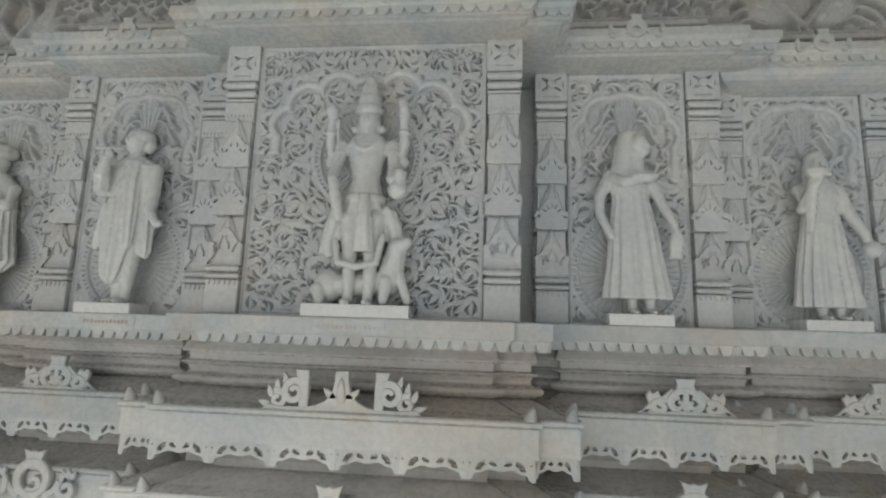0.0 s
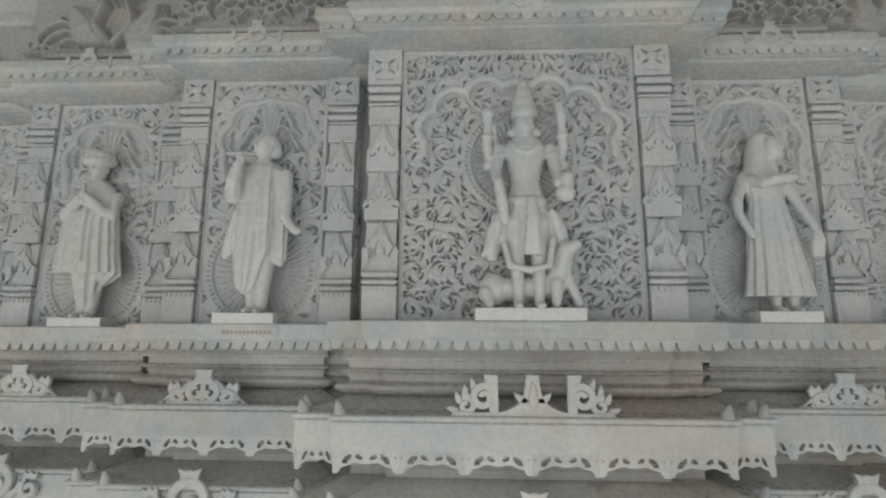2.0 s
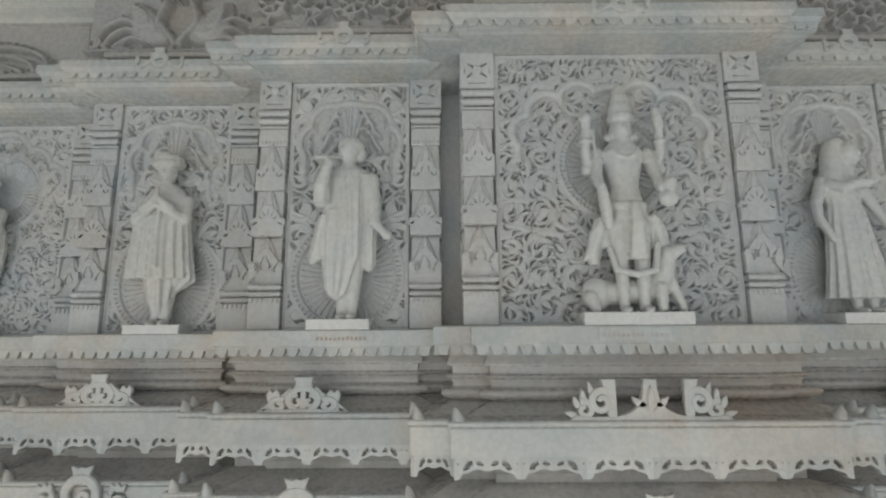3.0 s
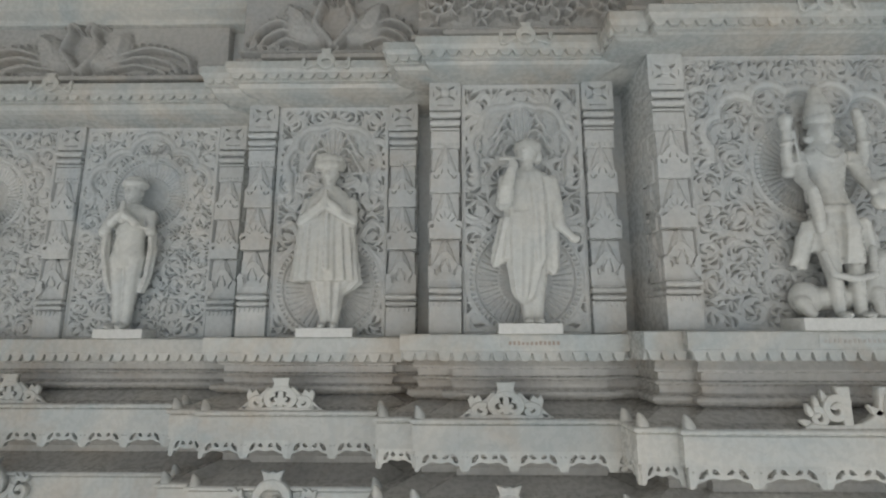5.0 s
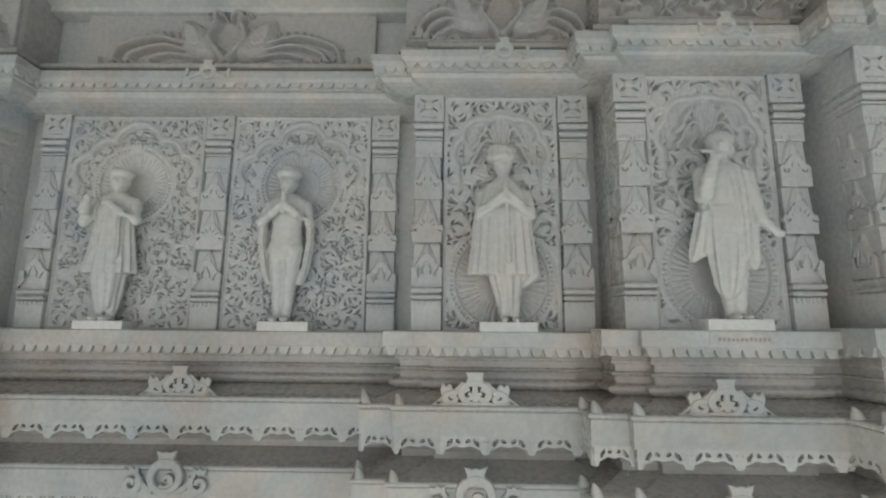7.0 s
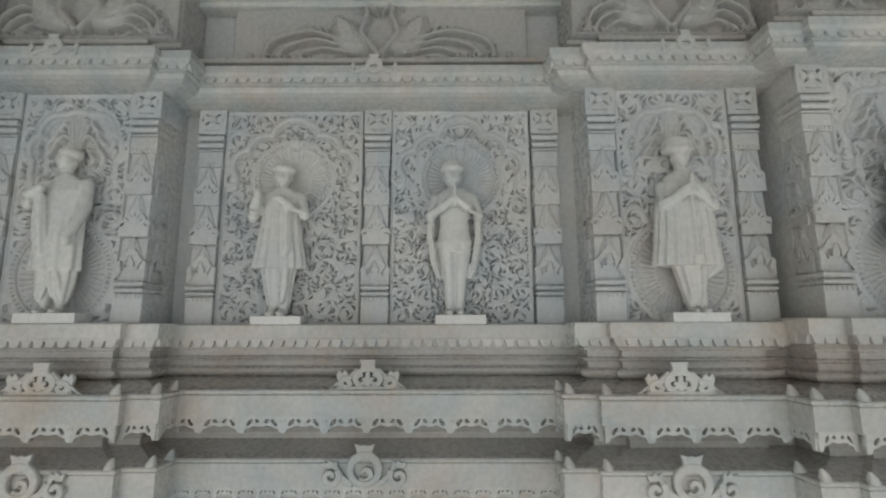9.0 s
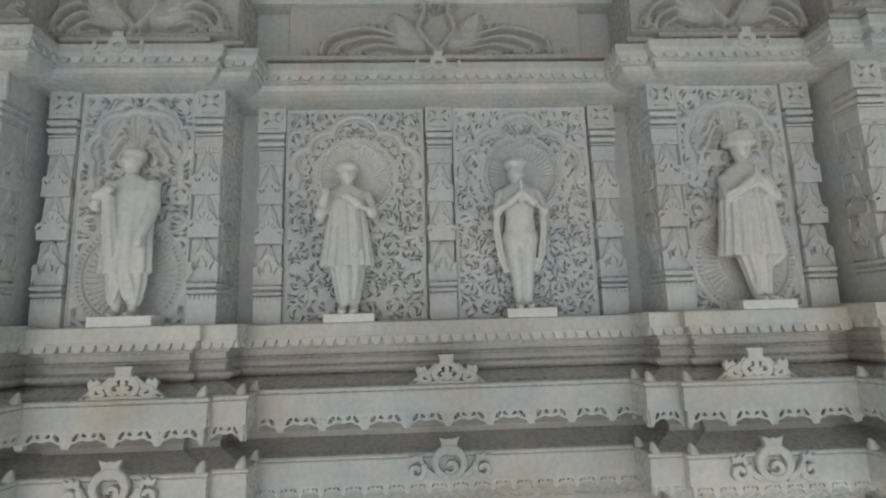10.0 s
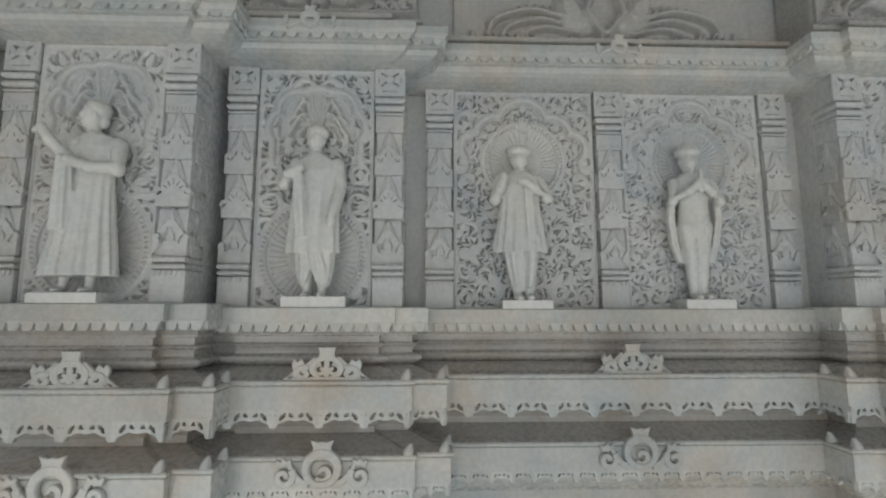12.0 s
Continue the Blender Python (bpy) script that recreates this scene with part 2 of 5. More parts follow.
# ---- carved relief ----
CELL = 0.0036
PIERCE = 0.023


class Relief:
    """A carved slab as a field of heights: surfaces, pierced leaves, vines, bands and rays."""

    def __init__(self, w, h, seed):
        self.w, self.h = w, h
        self.nx, self.nz = int(round(w / CELL)) + 1, int(round(h / CELL)) + 1
        self.x, self.z = np.meshgrid(np.linspace(-w / 2, w / 2, self.nx), np.linspace(0, h, self.nz))
        self.hole = np.zeros(self.x.shape)
        self.top = np.zeros(self.x.shape)
        self.rng = random.Random(seed)

    def window(self, cx, cz, r):
        dx, dz = self.w / (self.nx - 1), self.h / (self.nz - 1)
        i0, i1 = int((cx - r + self.w / 2) / dx), int((cx + r + self.w / 2) / dx) + 2
        k0, k1 = int((cz - r) / dz), int((cz + r) / dz) + 2
        return slice(max(0, k0), max(0, k1)), slice(max(0, i0), max(0, i1))

    def leaf(self, cx, cz, length, width, ang, bend=0.0, field=None, height=1.0):
        """A teardrop, cut out of or raised on the slab."""
        field = self.hole if field is None else field
        s = self.window(cx, cz, length)
        dx, dz = self.x[s] - cx, self.z[s] - cz
        if dx.size == 0:
            return
        u = (dx * math.cos(ang) + dz * math.sin(ang)) / (length / 2)
        v = (-dx * math.sin(ang) + dz * math.cos(ang)) - bend * length * (u * u - 0.4)
        half = width / 2 * np.sqrt(np.clip(1 - u * u, 0, 1)) * (0.72 - 0.42 * u)
        m = np.clip((half - np.abs(v)) / CELL + 0.5, 0, 1) * height
        field[s] = np.maximum(field[s], m)

    def stroke(self, pts, width, height, field=None, round_=True):
        """A raised stem along a line of points; its width may taper."""
        field = self.top if field is None else field
        n = len(pts)
        for i, (px, pz) in enumerate(pts):
            wd = width[0] + (width[1] - width[0]) * i / max(1, n - 1) if isinstance(width, tuple) else width
            s = self.window(px, pz, wd)
            d = np.hypot(self.x[s] - px, self.z[s] - pz) / (wd / 2)
            if d.size:
                field[s] = np.maximum(field[s], height * (np.sqrt(np.clip(1 - d * d, 0, 1)) if round_ else (d < 1)))

    def spiral(self, cx, cz, r0, r1, a0, turns, hand, width, height, field=None):
        n = int(30 * turns * max(1.0, r0 / 0.05))
        pts = []
        for i in range(n + 1):
            t = i / n
            r = r0 + (r1 - r0) * t ** 0.8
            a = a0 + hand * 2 * math.pi * turns * t
            pts.append((cx + r * math.cos(a), cz + r * math.sin(a)))
        self.stroke(pts, (width, width * 0.6), height, field)
        return pts

    def foliage(self, free, centres, step, scale, gap):
        """Mirrored vine scrolls on a flat face; comma-shaped leaves are pierced between them. Returns the piercing and the vines."""
        vine = np.zeros(self.x.shape)
        for cx, cz, hand in centres:
            if cx < -0.01:
                continue
            r0, a0 = step * self.rng.uniform(0.40, 0.56), self.rng.uniform(0, 6.3)
            turns = self.rng.uniform(0.55, 1.0)
            n = int(80 * step / 0.15)
            pts = []
            for i in range(n + 1):
                t = i / n
                r = r0 * (1 - 0.78 * t ** 0.85)
                a = a0 + hand * 2 * math.pi * turns * t
                pts.append((cx + r * math.cos(a), cz + r * math.sin(a)))
            self.stroke(pts, (0.010 * scale, 0.008 * scale), 1.0, vine)
            ex, ez = cx + hand * step * 0.5, cz - step * 0.55
            px, pz = pts[0]
            self.stroke([(px + (ex - px) * t + 0.02 * hand * math.sin(3.1 * t), pz + (ez - pz) * t) for t in np.linspace(0, 1, 26)], 0.010 * scale, 1.0, vine)
        vine = np.maximum(vine, vine[:, ::-1])
        busy = vine > 0.15
        tmp = np.zeros(self.x.shape)
        for ln, wd, tries in ((0.058, 0.0205, 900), (0.046, 0.0175, 3000), (0.034, 0.0150, 5200), (0.024, 0.0125, 5200)):
            ln, wd = ln * scale, wd * scale
            for _ in range(tries):
                px, pz = self.rng.uniform(0.008, self.w / 2), self.rng.uniform(0, self.h)
                if not free(px, pz):
                    continue
                cx, cz, hand = min(centres, key=lambda c: (c[0] - px) ** 2 + (c[1] - pz) ** 2)
                ang = math.atan2(pz - cz, px - cx) + hand * (math.pi / 2 + self.rng.uniform(-1.25, 0.35))
                bend = hand * self.rng.uniform(0.05, 0.28)
                s = self.window(px, pz, ln + gap)
                tmp[s] = 0
                self.leaf(px, pz, ln + gap, wd + 1.5 * gap, ang, bend, tmp)
                m = tmp[s] > 0.3
                if (busy[s] & m).any():
                    continue
                tmp[s] = 0
                self.leaf(px, pz, ln, wd, ang, bend, tmp)
                self.hole[s] = np.maximum(self.hole[s], tmp[s])
                busy[s] |= tmp[s] > 0.3
        return np.maximum(self.hole, self.hole[:, ::-1]), vine

    def soften(self, a, times=1):
        for _ in range(times):
            p = np.pad(a, 1, mode="edge")
            a = (p[1:-1, :-2] + 2 * p[1:-1, 1:-1] + p[1:-1, 2:]) / 4
            p = np.pad(a, 1, mode="edge")
            a = (p[:-2, 1:-1] + 2 * p[1:-1, 1:-1] + p[2:, 1:-1]) / 4
        return a

    def data(self, name, height, zone=None):
        """The mesh of the slab, or one mesh for each zone of it."""
        verts = np.empty((self.nz, self.nx, 3))
        verts[..., 0], verts[..., 1], verts[..., 2] = self.x, -height, self.z
        edge = np.zeros(self.x.shape, bool)
        edge[0], edge[-1], edge[:, 0], edge[:, -1] = True, True, True, True
        verts[edge, 1] = 0.06
        idx = np.arange(self.nx * self.nz).reshape(self.nz, self.nx)
        quads = np.stack([idx[:-1, :-1], idx[:-1, 1:], idx[1:, 1:], idx[1:, :-1]], -1).reshape(-1, 4)
        flat = verts.reshape(-1, 3)
        if zone is None:
            return self.shaped(name, flat, quads)
        of = zone.reshape(-1)[quads].max(axis=1)
        out = {}
        for k in range(of.max() + 1):
            some = quads[of == k]
            used, back = np.unique(some, return_inverse=True)
            out[k] = self.shaped(name, flat[used], back.reshape(-1, 4))
        return out

    def shaped(self, name, flat, quads):
        me = bpy.data.meshes.new(name)
        me.vertices.add(len(flat))
        me.vertices.foreach_set("co", flat.reshape(-1))
        me.loops.add(quads.size)
        me.loops.foreach_set("vertex_index", quads.reshape(-1))
        me.polygons.add(len(quads))
        me.polygons.foreach_set("loop_start", np.arange(0, quads.size, 4))
        me.update(calc_edges=True)
        return me


def scroll_centres(rel, step, jitter=0.2):
    out = []
    rows, cols = max(1, round(rel.h / step)), max(1, round(rel.w / step))
    cols += cols % 2
    for k in range(rows):
        for i in range(cols):
            x = (i + 0.5) / cols * rel.w - rel.w / 2
            out.append((x + rel.rng.uniform(-1, 1) * jitter * step * 0.4, (k + 0.5 + rel.rng.uniform(-1, 1) * jitter) / rows * rel.h, 1 if (x > 0) == (k % 2 == 0) else -1))
    return out


def carved_panel_data(kind, w, h, seed, bold=1.0):
    rel = Relief(w, h, seed)
    x, z = rel.x, rel.z
    ax = np.abs(x)
    if kind == "wide":
        discs = [(0.0, 0.98, 0.12), (0.145, 1.045, 0.078), (0.29, 0.985, 0.085), (0.375, 0.895, 0.07)]
        boxes = [(0.42, 0.87), (0.33, 0.985)]
        halo, volute = (0.0, 0.735, 0.255), (0.462, 0.815)
        step, scale, gap = 0.150, 0.72, 0.0098
    elif kind == "pair":
        discs = [(0.0, 1.075, 0.125), (0.16, 1.0, 0.10), (0.27, 0.93, 0.075)]
        boxes = [(0.245, 1.03), (0.325, 0.93)]
        halo, volute = (0.0, 0.845, 0.235), (0.36, 0.845)
        step, scale, gap = 0.130, 0.64, 0.0106
    else:
        discs = [(0.0, 1.02, 0.13), (0.10, 1.045, 0.09), (0.155, 0.95, 0.085)]
        boxes = [(0.215, 0.95)]
        halo, volute = (0.0, 0.265, 0.285), (0.258, 0.80)
        step, scale, gap = 0.135 * bold, 0.84 * bold, 0.0088
    far = np.full(x.shape, 9.0)
    for cx, cz, r in discs:
        far = np.minimum(far, np.hypot(ax - cx, z - cz) - r)
    for bx, bz in boxes:
        far = np.minimum(far, np.maximum(ax - bx, z - bz))
    low = volute[1] - 0.06
    spandrel = (far > 0) & (z > low + (w / 2 - ax) * 0.75 * (0 if kind == "wide" else 1))
    hx, hz, hr = halo
    rr, th = np.hypot(x - hx, z - hz), np.arctan2(z - hz, x - hx)

    def open_field(px, pz):
        i, k = int((px + w / 2) / w * (rel.nx - 1)), int(pz / h * (rel.nz - 1))
        if abs(px) > w / 2 - 0.022 or pz < 0.018 or pz > h - 0.022 or rr[k, i] < hr + 0.012:
            return False
        if kind == "arched" and 0.90 < pz < 1.17 and abs(px) < 0.03:
            return False
        return not (-0.014 < far[k, i] < 0.04 and pz > low)

    centres = scroll_centres(rel, step)
    hole, vine = rel.foliage(open_field, centres, step, scale, gap)
    free = np.array([[open_field(a, b) for a in rel.x[0]] for b in rel.z[:, 0]])
    vine = np.where(free, vine, 0.0)
    inside = (far <= 0) | ~spandrel
    surf = np.where(inside, 0.018, 0.025)
    H = surf + 0.004 * vine
    near = rel.soften(hole, 4)
    H -= 0.003 * np.clip(near, 0, 0.5)
    H = np.where((far > -0.012) & (far <= 0) & (z > low), 0.006, H)
    # arch band and hanging volutes
    band = spandrel & (far > 0.004) & (far < 0.034)
    H = np.where(band, 0.027 + 0.005 * np.sin((far - 0.004) / 0.030 * math.pi), H)
    for sx in (-1, 1):
        d = np.hypot(x - sx * volute[0], z - volute[1])
        ok = d < 0.05
        H = np.where(ok, np.maximum(H, 0.026 + 0.006 * np.cos(d * 190)), H)
    # rayed disc with a beaded rim
    n_ray = 44
    ray = np.cos(th * n_ray) * np.clip((rr - 0.3 * hr) / (0.25 * hr), 0, 1)
    slit = (np.cos(th * n_ray) > 0.62) & (rr > 0.46 * hr) & (rr < 0.80 * hr)
    disc = -0.016 + 0.0035 * ray + 0.036 * (rr / hr) ** 2 - 0.016 * slit
    disc = np.where(rr > 0.84 * hr, 0.022 - 0.018 * (np.cos(th * 1.5 * n_ray) > 0.35) * ((rr > 0.885 * hr) & (rr < 0.945 * hr)), disc)
    disc = np.where((rr > 0.815 * hr) & (rr < 0.845 * hr), 0.006, disc)
    on = (rr < hr) & ((far <= 0) | ~spandrel)
    H = np.where(on, disc, H)
    if kind == "arched":
        # plume of palm ribs over the head
        fx, fz = np.abs(x), z - 0.87
        fr, fa = np.hypot(fx, fz), np.arctan2(fx, fz)
        lobe = (fr < 0.29 - 0.20 * fa) & (fa < 0.30) & (fr > 0.02)
        rib = 0.5 + 0.5 * np.cos(fa * 45)
        H = np.where(lobe, 0.012 + 0.014 * rib * np.clip(fr / 0.08, 0, 1), H)
        fan = (far < -0.012) & (z > 0.90) & (ax < 0.20)
        H = np.where(fan & ~lobe, -0.010, H)
        leafage = np.zeros(x.shape)
        for side in (-1, 1):
            for zs, out, up, end in ((0.930, 0.105, 0.030, -0.085), (0.985, 0.140, 0.048, -0.075), (1.035, 0.135, 0.060, -0.050), (1.078, 0.095, 0.056, -0.020)):
                # drooping palm leaves on both sides of the plume
                rel.stroke([(side * (0.014 + out * t), zs + up * math.sin(math.pi * min(1.0, 1.2 * t)) + end * t ** 3) for t in np.linspace(0, 1, 46)], (0.013, 0.031), 1.0, leafage)
                rel.leaf(side * (0.03 + out * 0.45), zs + up * 0.45, 0.050, 0.018, math.pi / 2 - side * 1.0, 0.12 * side, leafage, 0.8)
        leafage = np.where(fan & ~lobe, leafage, 0.0)
        fronds = leafage > 0.12
        H = np.where(fronds, 0.004 + 0.028 * leafage, H)
    if kind == "wide":
        for sx in (-1, 1):
            q = np.maximum(np.abs(x - sx * (w / 2 - 0.085)), np.abs(z - (h - 0.085)))
            flower = np.hypot(x - sx * (w / 2 - 0.085), z - (h - 0.085))
            fa = np.arctan2(z - (h - 0.085), x - sx * (w / 2 - 0.085))
            H = np.where(q < 0.058, 0.024 + 0.006 * np.cos(fa * 8) * (flower < 0.05) * np.clip(flower / 0.02, 0, 1), H)
    if kind == "pair":
        bud = np.hypot(x / 0.8, z - 1.075)
        H = np.where(bud < 0.05, 0.020 + 0.010 * (bud < 0.038) + 0.004 * np.cos(np.arctan2(x, z - 1.04) * 14), H)
    # plain frame strips
    rim = np.minimum(w / 2 - ax, np.minimum(z, h - z))
    H = np.where(rim < 0.010, 0.029, H)
    # top border with leaf scrolls stays proud
    H = rel.soften(np.clip(H, -PIERCE, 0.05), 1)
    cut = np.where(free & ~on & ~band, hole, 0.0)
    if kind == "arched":
        cut = np.where(lobe | fan, 0.0, cut)
    H = H - (H + PIERCE) * cut
    zone = np.zeros(x.shape, int)
    zone[on] = 1
    zone[band] = 2
    if kind == "arched":
        zone[lobe] = 3
    return rel.data("carved_panel", H, zone)


def carved_panel(x, half, y, kind, seed, label, wall, bold=1.0):
    low, high = LEVELS[wall]
    zones = carved_panel_data(kind, 2 * half, high - low + 0.004, seed, bold)
    panel = made("carved_panel", zones[0], CARVED, bpy.data.objects["wall_" + wall], pose(x, y + 0.022, low - 0.002), label)
    for k, name, text in ((1, "rayed_disc", "rayed marble disc with a beaded rim"), (2, "cusped_arch", "smooth raised cusped arch band"), (3, "palm_plume", "ribbed palm plume")):
        if k in zones and len(zones[k].polygons):
            made(name, zones[k], CARVED, panel, None, text)
    return panel


carved_panel(BAYS["centre"][0], 0.545, 2.43, "wide", 11, "wide pierced marble panel of leaf scrolls under a cusped arch", "centre")
for bay, seed, bold in (("inner_west", 23, 1.30), ("outer_west", 31, 1.12), ("outer_far", 43, 1.12), ("inner_far", 51, 1.12), ("inner_east", 63, 1.12), ("outer_east", 71, 1.12)):
    cx, hm, ho, y = BAYS[bay]
    carved_panel(cx, hm, y, "arched", seed, "pierced marble panel with palm plume and rayed disc", bay, bold)
DOUBLE = (-4.843, -3.860)
for x, seed in zip(DOUBLE, (81, 97)):
    carved_panel(x, 0.4075, 3.076, "pair", seed, "pierced marble panel with rayed halo and lotus arch", "double")


# ---- friezes above the cornice ----
def smooth_line(pts, n=60):
    """A smooth line through a few points."""
    t = np.linspace(0, len(pts) - 1, n)
    out = []
    for q in t:
        i = min(int(q), len(pts) - 2)
        f = q - i
        p = [pts[max(0, i - 1)], pts[i], pts[i + 1], pts[min(len(pts) - 1, i + 2)]]
        out.append(tuple(0.5 * (2 * p[1][k] + (p[2][k] - p[0][k]) * f + (2 * p[0][k] - 5 * p[1][k] + 4 * p[2][k] - p[3][k]) * f * f + (3 * p[1][k] - p[0][k] - 3 * p[2][k] + p[3][k]) * f ** 3) for k in (0, 1)))
    return out


def dome(rel, outline, height, edge):
    """A smooth swelling form with a closed outline."""
    ring_ = smooth_line(outline + outline[:1], 90)
    inside = np.zeros(rel.x.shape, bool)
    near = np.full(rel.x.shape, 9.0)
    for (ax, az), (bx, bz) in zip(ring_, ring_[1:]):
        if az != bz:
            cross = (az > rel.z) != (bz > rel.z)
            inside ^= cross & (rel.x < (bx - ax) * (rel.z - az) / (bz - az) + ax)
        dx, dz = bx - ax, bz - az
        t = np.clip(((rel.x - ax) * dx + (rel.z - az) * dz) / max(dx * dx + dz * dz, 1e-12), 0, 1)
        near = np.minimum(near, np.hypot(rel.x - ax - t * dx, rel.z - az - t * dz))
    lift = height * np.sqrt(np.clip(near / edge, 0.02, 1))
    rel.top = np.where(inside, np.maximum(rel.top, lift), rel.top)


def swan(rel, side, reach):
    """A swan in relief: round breast, raised wing, S-shaped neck, and a tail of sweeping bands with beads."""
    def line(pts, n=60):
        return smooth_line([(side * a, b) for a, b in pts], n)

    # tail bands end in curls over pierced ground
    k = reach / 0.62
    for j, (rise, end) in enumerate(((0.205, 1.0), (0.150, 0.84), (0.098, 0.66))):
        x1 = 0.17 + (reach - 0.17) * end
        xm = 0.17 + (x1 - 0.17) * 0.52
        rel.stroke(line([(0.16, 0.125 - 0.030 * j), (0.17 + (xm - 0.17) * 0.45, rise * 0.84), (xm, rise), (x1 - 0.05 * k, rise * 0.72), (x1, 0.045)], 150), (0.030, 0.044), 0.90 - 0.09 * j)
        rel.spiral(side * (x1 - 0.030), 0.040, 0.028, 0.010, 0.4, 1.1, side, 0.020, 0.80)
    beads = max(4, int(9 * k))
    for j in range(beads):
        t = (j + 0.8) / (beads + 0.3)
        bx = 0.22 + (reach - 0.20) * t
        bz = 0.030 + 0.205 * math.sin(math.pi * (0.30 + 0.62 * t)) ** 0.8
        rel.stroke([(side * bx, bz), (side * (bx + 0.004), bz + 0.010), (side * (bx + 0.007), bz + 0.018)], (0.020, 0.012), 0.62)
    for j in range(int(11 * k)):
        rel.leaf(side * (0.17 + 0.036 * j), 0.024 + 0.012 * (j % 2), 0.052, 0.024, 0.5 + 1.3 * (j % 3), 0.15, rel.top, 0.62)
    # breast and wing
    kx, kz = 1.20, 1.10
    dome(rel, [(side * a * kx, b * kz) for a, b in [(0.030, 0.085), (0.075, 0.048), (0.15, 0.050), (0.215, 0.085), (0.244, 0.15), (0.248, 0.27), (0.215, 0.300), (0.160, 0.275), (0.112, 0.235), (0.060, 0.15)]], 0.98, 0.055)
    dome(rel, [(side * a * kx, b * kz) for a, b in [(0.105, 0.135), (0.150, 0.105), (0.205, 0.125), (0.232, 0.18), (0.236, 0.260), (0.205, 0.280), (0.155, 0.250), (0.120, 0.205)]], 1.10, 0.030)
    # neck and head
    neck = line([(a * kx, b * kz) for a, b in ((0.012, 0.050), (0.050, 0.105), (0.088, 0.165), (0.080, 0.225), (0.060, 0.275), (0.066, 0.315), (0.048, 0.330), (0.028, 0.318))], 110)
    rel.stroke(neck, (0.060, 0.034), 1.15)
    rel.stroke(line([(0.046, 0.356), (0.022, 0.334), (0.012, 0.314)], 30), (0.026, 0.008), 1.0)
    rel.spiral(side * 0.118, 0.352, 0.020, 0.008, 0.2, 0.9, side, 0.016, 0.75)
    rel.leaf(side * 0.022, 0.020, 0.055, 0.026, math.pi / 2 - side * 0.5, 0.1, rel.top, 0.9)
    rel.leaf(side * 0.060, 0.018, 0.050, 0.024, math.pi / 2 - side * 1.0, 0.1, rel.top, 0.8)


def frieze_data(kind, w, h, seed):
    rel = Relief(w, h, seed)
    x, z = rel.x, rel.z
    if kind in ("birds", "bird"):
        for side in (-1, 1):
            swan(rel, side, 0.70 if kind == "birds" else w / 2 - 0.07)
            if kind == "birds":
                rel.stroke([(side * 0.79, 0.03 + 0.004 * i) for i in range(12)], 0.035, 0.5)
            else:
                rel.spiral(side * (w / 2 - 0.060), 0.060, 0.045, 0.012, math.pi / 2, 1.3, side, 0.024, 0.85)
        depth = 0.066
    else:
        n = max(2, round(w / 0.20))
        for i in range(n):
            cx, hand = (i + 0.5) / n * w - w / 2, 1 if i % 2 else -1
            pts = rel.spiral(cx, 0.155, 0.10, 0.016, -hand * 1.5, 1.7, hand, 0.026, 0.95)
            for j in range(0, len(pts), max(5, len(pts) // 11)):
                a = math.atan2(pts[j][1] - 0.155, pts[j][0] - cx) + hand * 0.8
                rel.leaf(pts[j][0] + 0.02 * math.cos(a), pts[j][1] + 0.02 * math.sin(a), 0.065, 0.03, a + math.pi, 0.15 * hand, rel.top, 0.85)
            for j in range(7):
                rel.leaf(cx + rel.rng.uniform(-0.1, 0.1), rel.rng.uniform(0.02, 0.33), 0.06, 0.028, rel.rng.uniform(0, 6.3), 0.15, rel.top, 0.7)
        depth = 0.060
    H = rel.soften(rel.top, 1) * depth
    H = np.where(z < 0.012, depth * 0.9, H)
    H += 0.001 * np.sin(x * 180) * np.sin(z * 150) * (rel.top > 0.3)
    return rel.data("carved_frieze", H)


for bay, kind, seed, label in (
    ("centre", "scroll", 5, "dusty carved frieze of leaf scrolls above the cornice, recess shade in its colour"),
    ("inner_west", "scroll", 6, "dusty carved frieze of leaf scrolls above the cornice, recess shade in its colour"),
    ("inner_far", "scroll", 7, "dusty carved frieze of leaf scrolls above the cornice, recess shade in its colour"),
    ("inner_east", "scroll", 8, "dusty carved frieze of leaf scrolls above the cornice, recess shade in its colour"),
    ("outer_west", "bird", 9, "carved frieze of birds with curling tails"),
    ("outer_far", "bird", 10, "carved frieze of birds with curling tails"),
    ("outer_east", "bird", 12, "carved frieze of birds with curling tails"),
    ("double", "birds", 13, "long carved frieze of paired birds with sweeping tails"),
):
    cx, hm, ho, y = BAYS[bay]
    half = ho + 0.06 if bay != "double" else 0.90
    lift = 0.04 if bay != "double" else 0.0
    made("carved_frieze", frieze_data(kind, 2 * half, 0.40, seed), FRIEZE, bpy.data.objects["wall_" + bay], pose(cx, y - lift, 3.028), label)
    if bay != "double":
        made("frieze_block", box_data("frieze_block", -half + 0.002, half - 0.002, 0.0, 0.3, 0.0, 1.2), FRIEZE, at=pose(cx, y - lift + 0.005, 3.028), kind="structure", label="marble block behind the carved frieze", category="wall")
    else:
        made("string_course", sweep_data("string_course", bay, [(-0.06, 3.395), (0.035, 3.40), (0.04, 3.405), (0.04, 3.43), (0.10, 3.46), (0.10, 3.6), (-0.06, 3.61)]), MARBLE, kind="structure", label="thin marble string course above the frieze", category="moulding")


# ---- pilasters ----
def curl_data(name, r, w, thick, hand=1):
    """A small C-shaped scroll."""
    outer = [(r * math.cos(a), r * math.sin(a)) for a in np.linspace(0.5, 5.4, 16)]
    inner = [((r - w) * math.cos(a), (r - w) * math.sin(a)) for a in np.linspace(5.4, 0.5, 14)]
    return plate_data(name, [[(hand * a, b) for a, b in outer + inner]], thick, 0.0015)


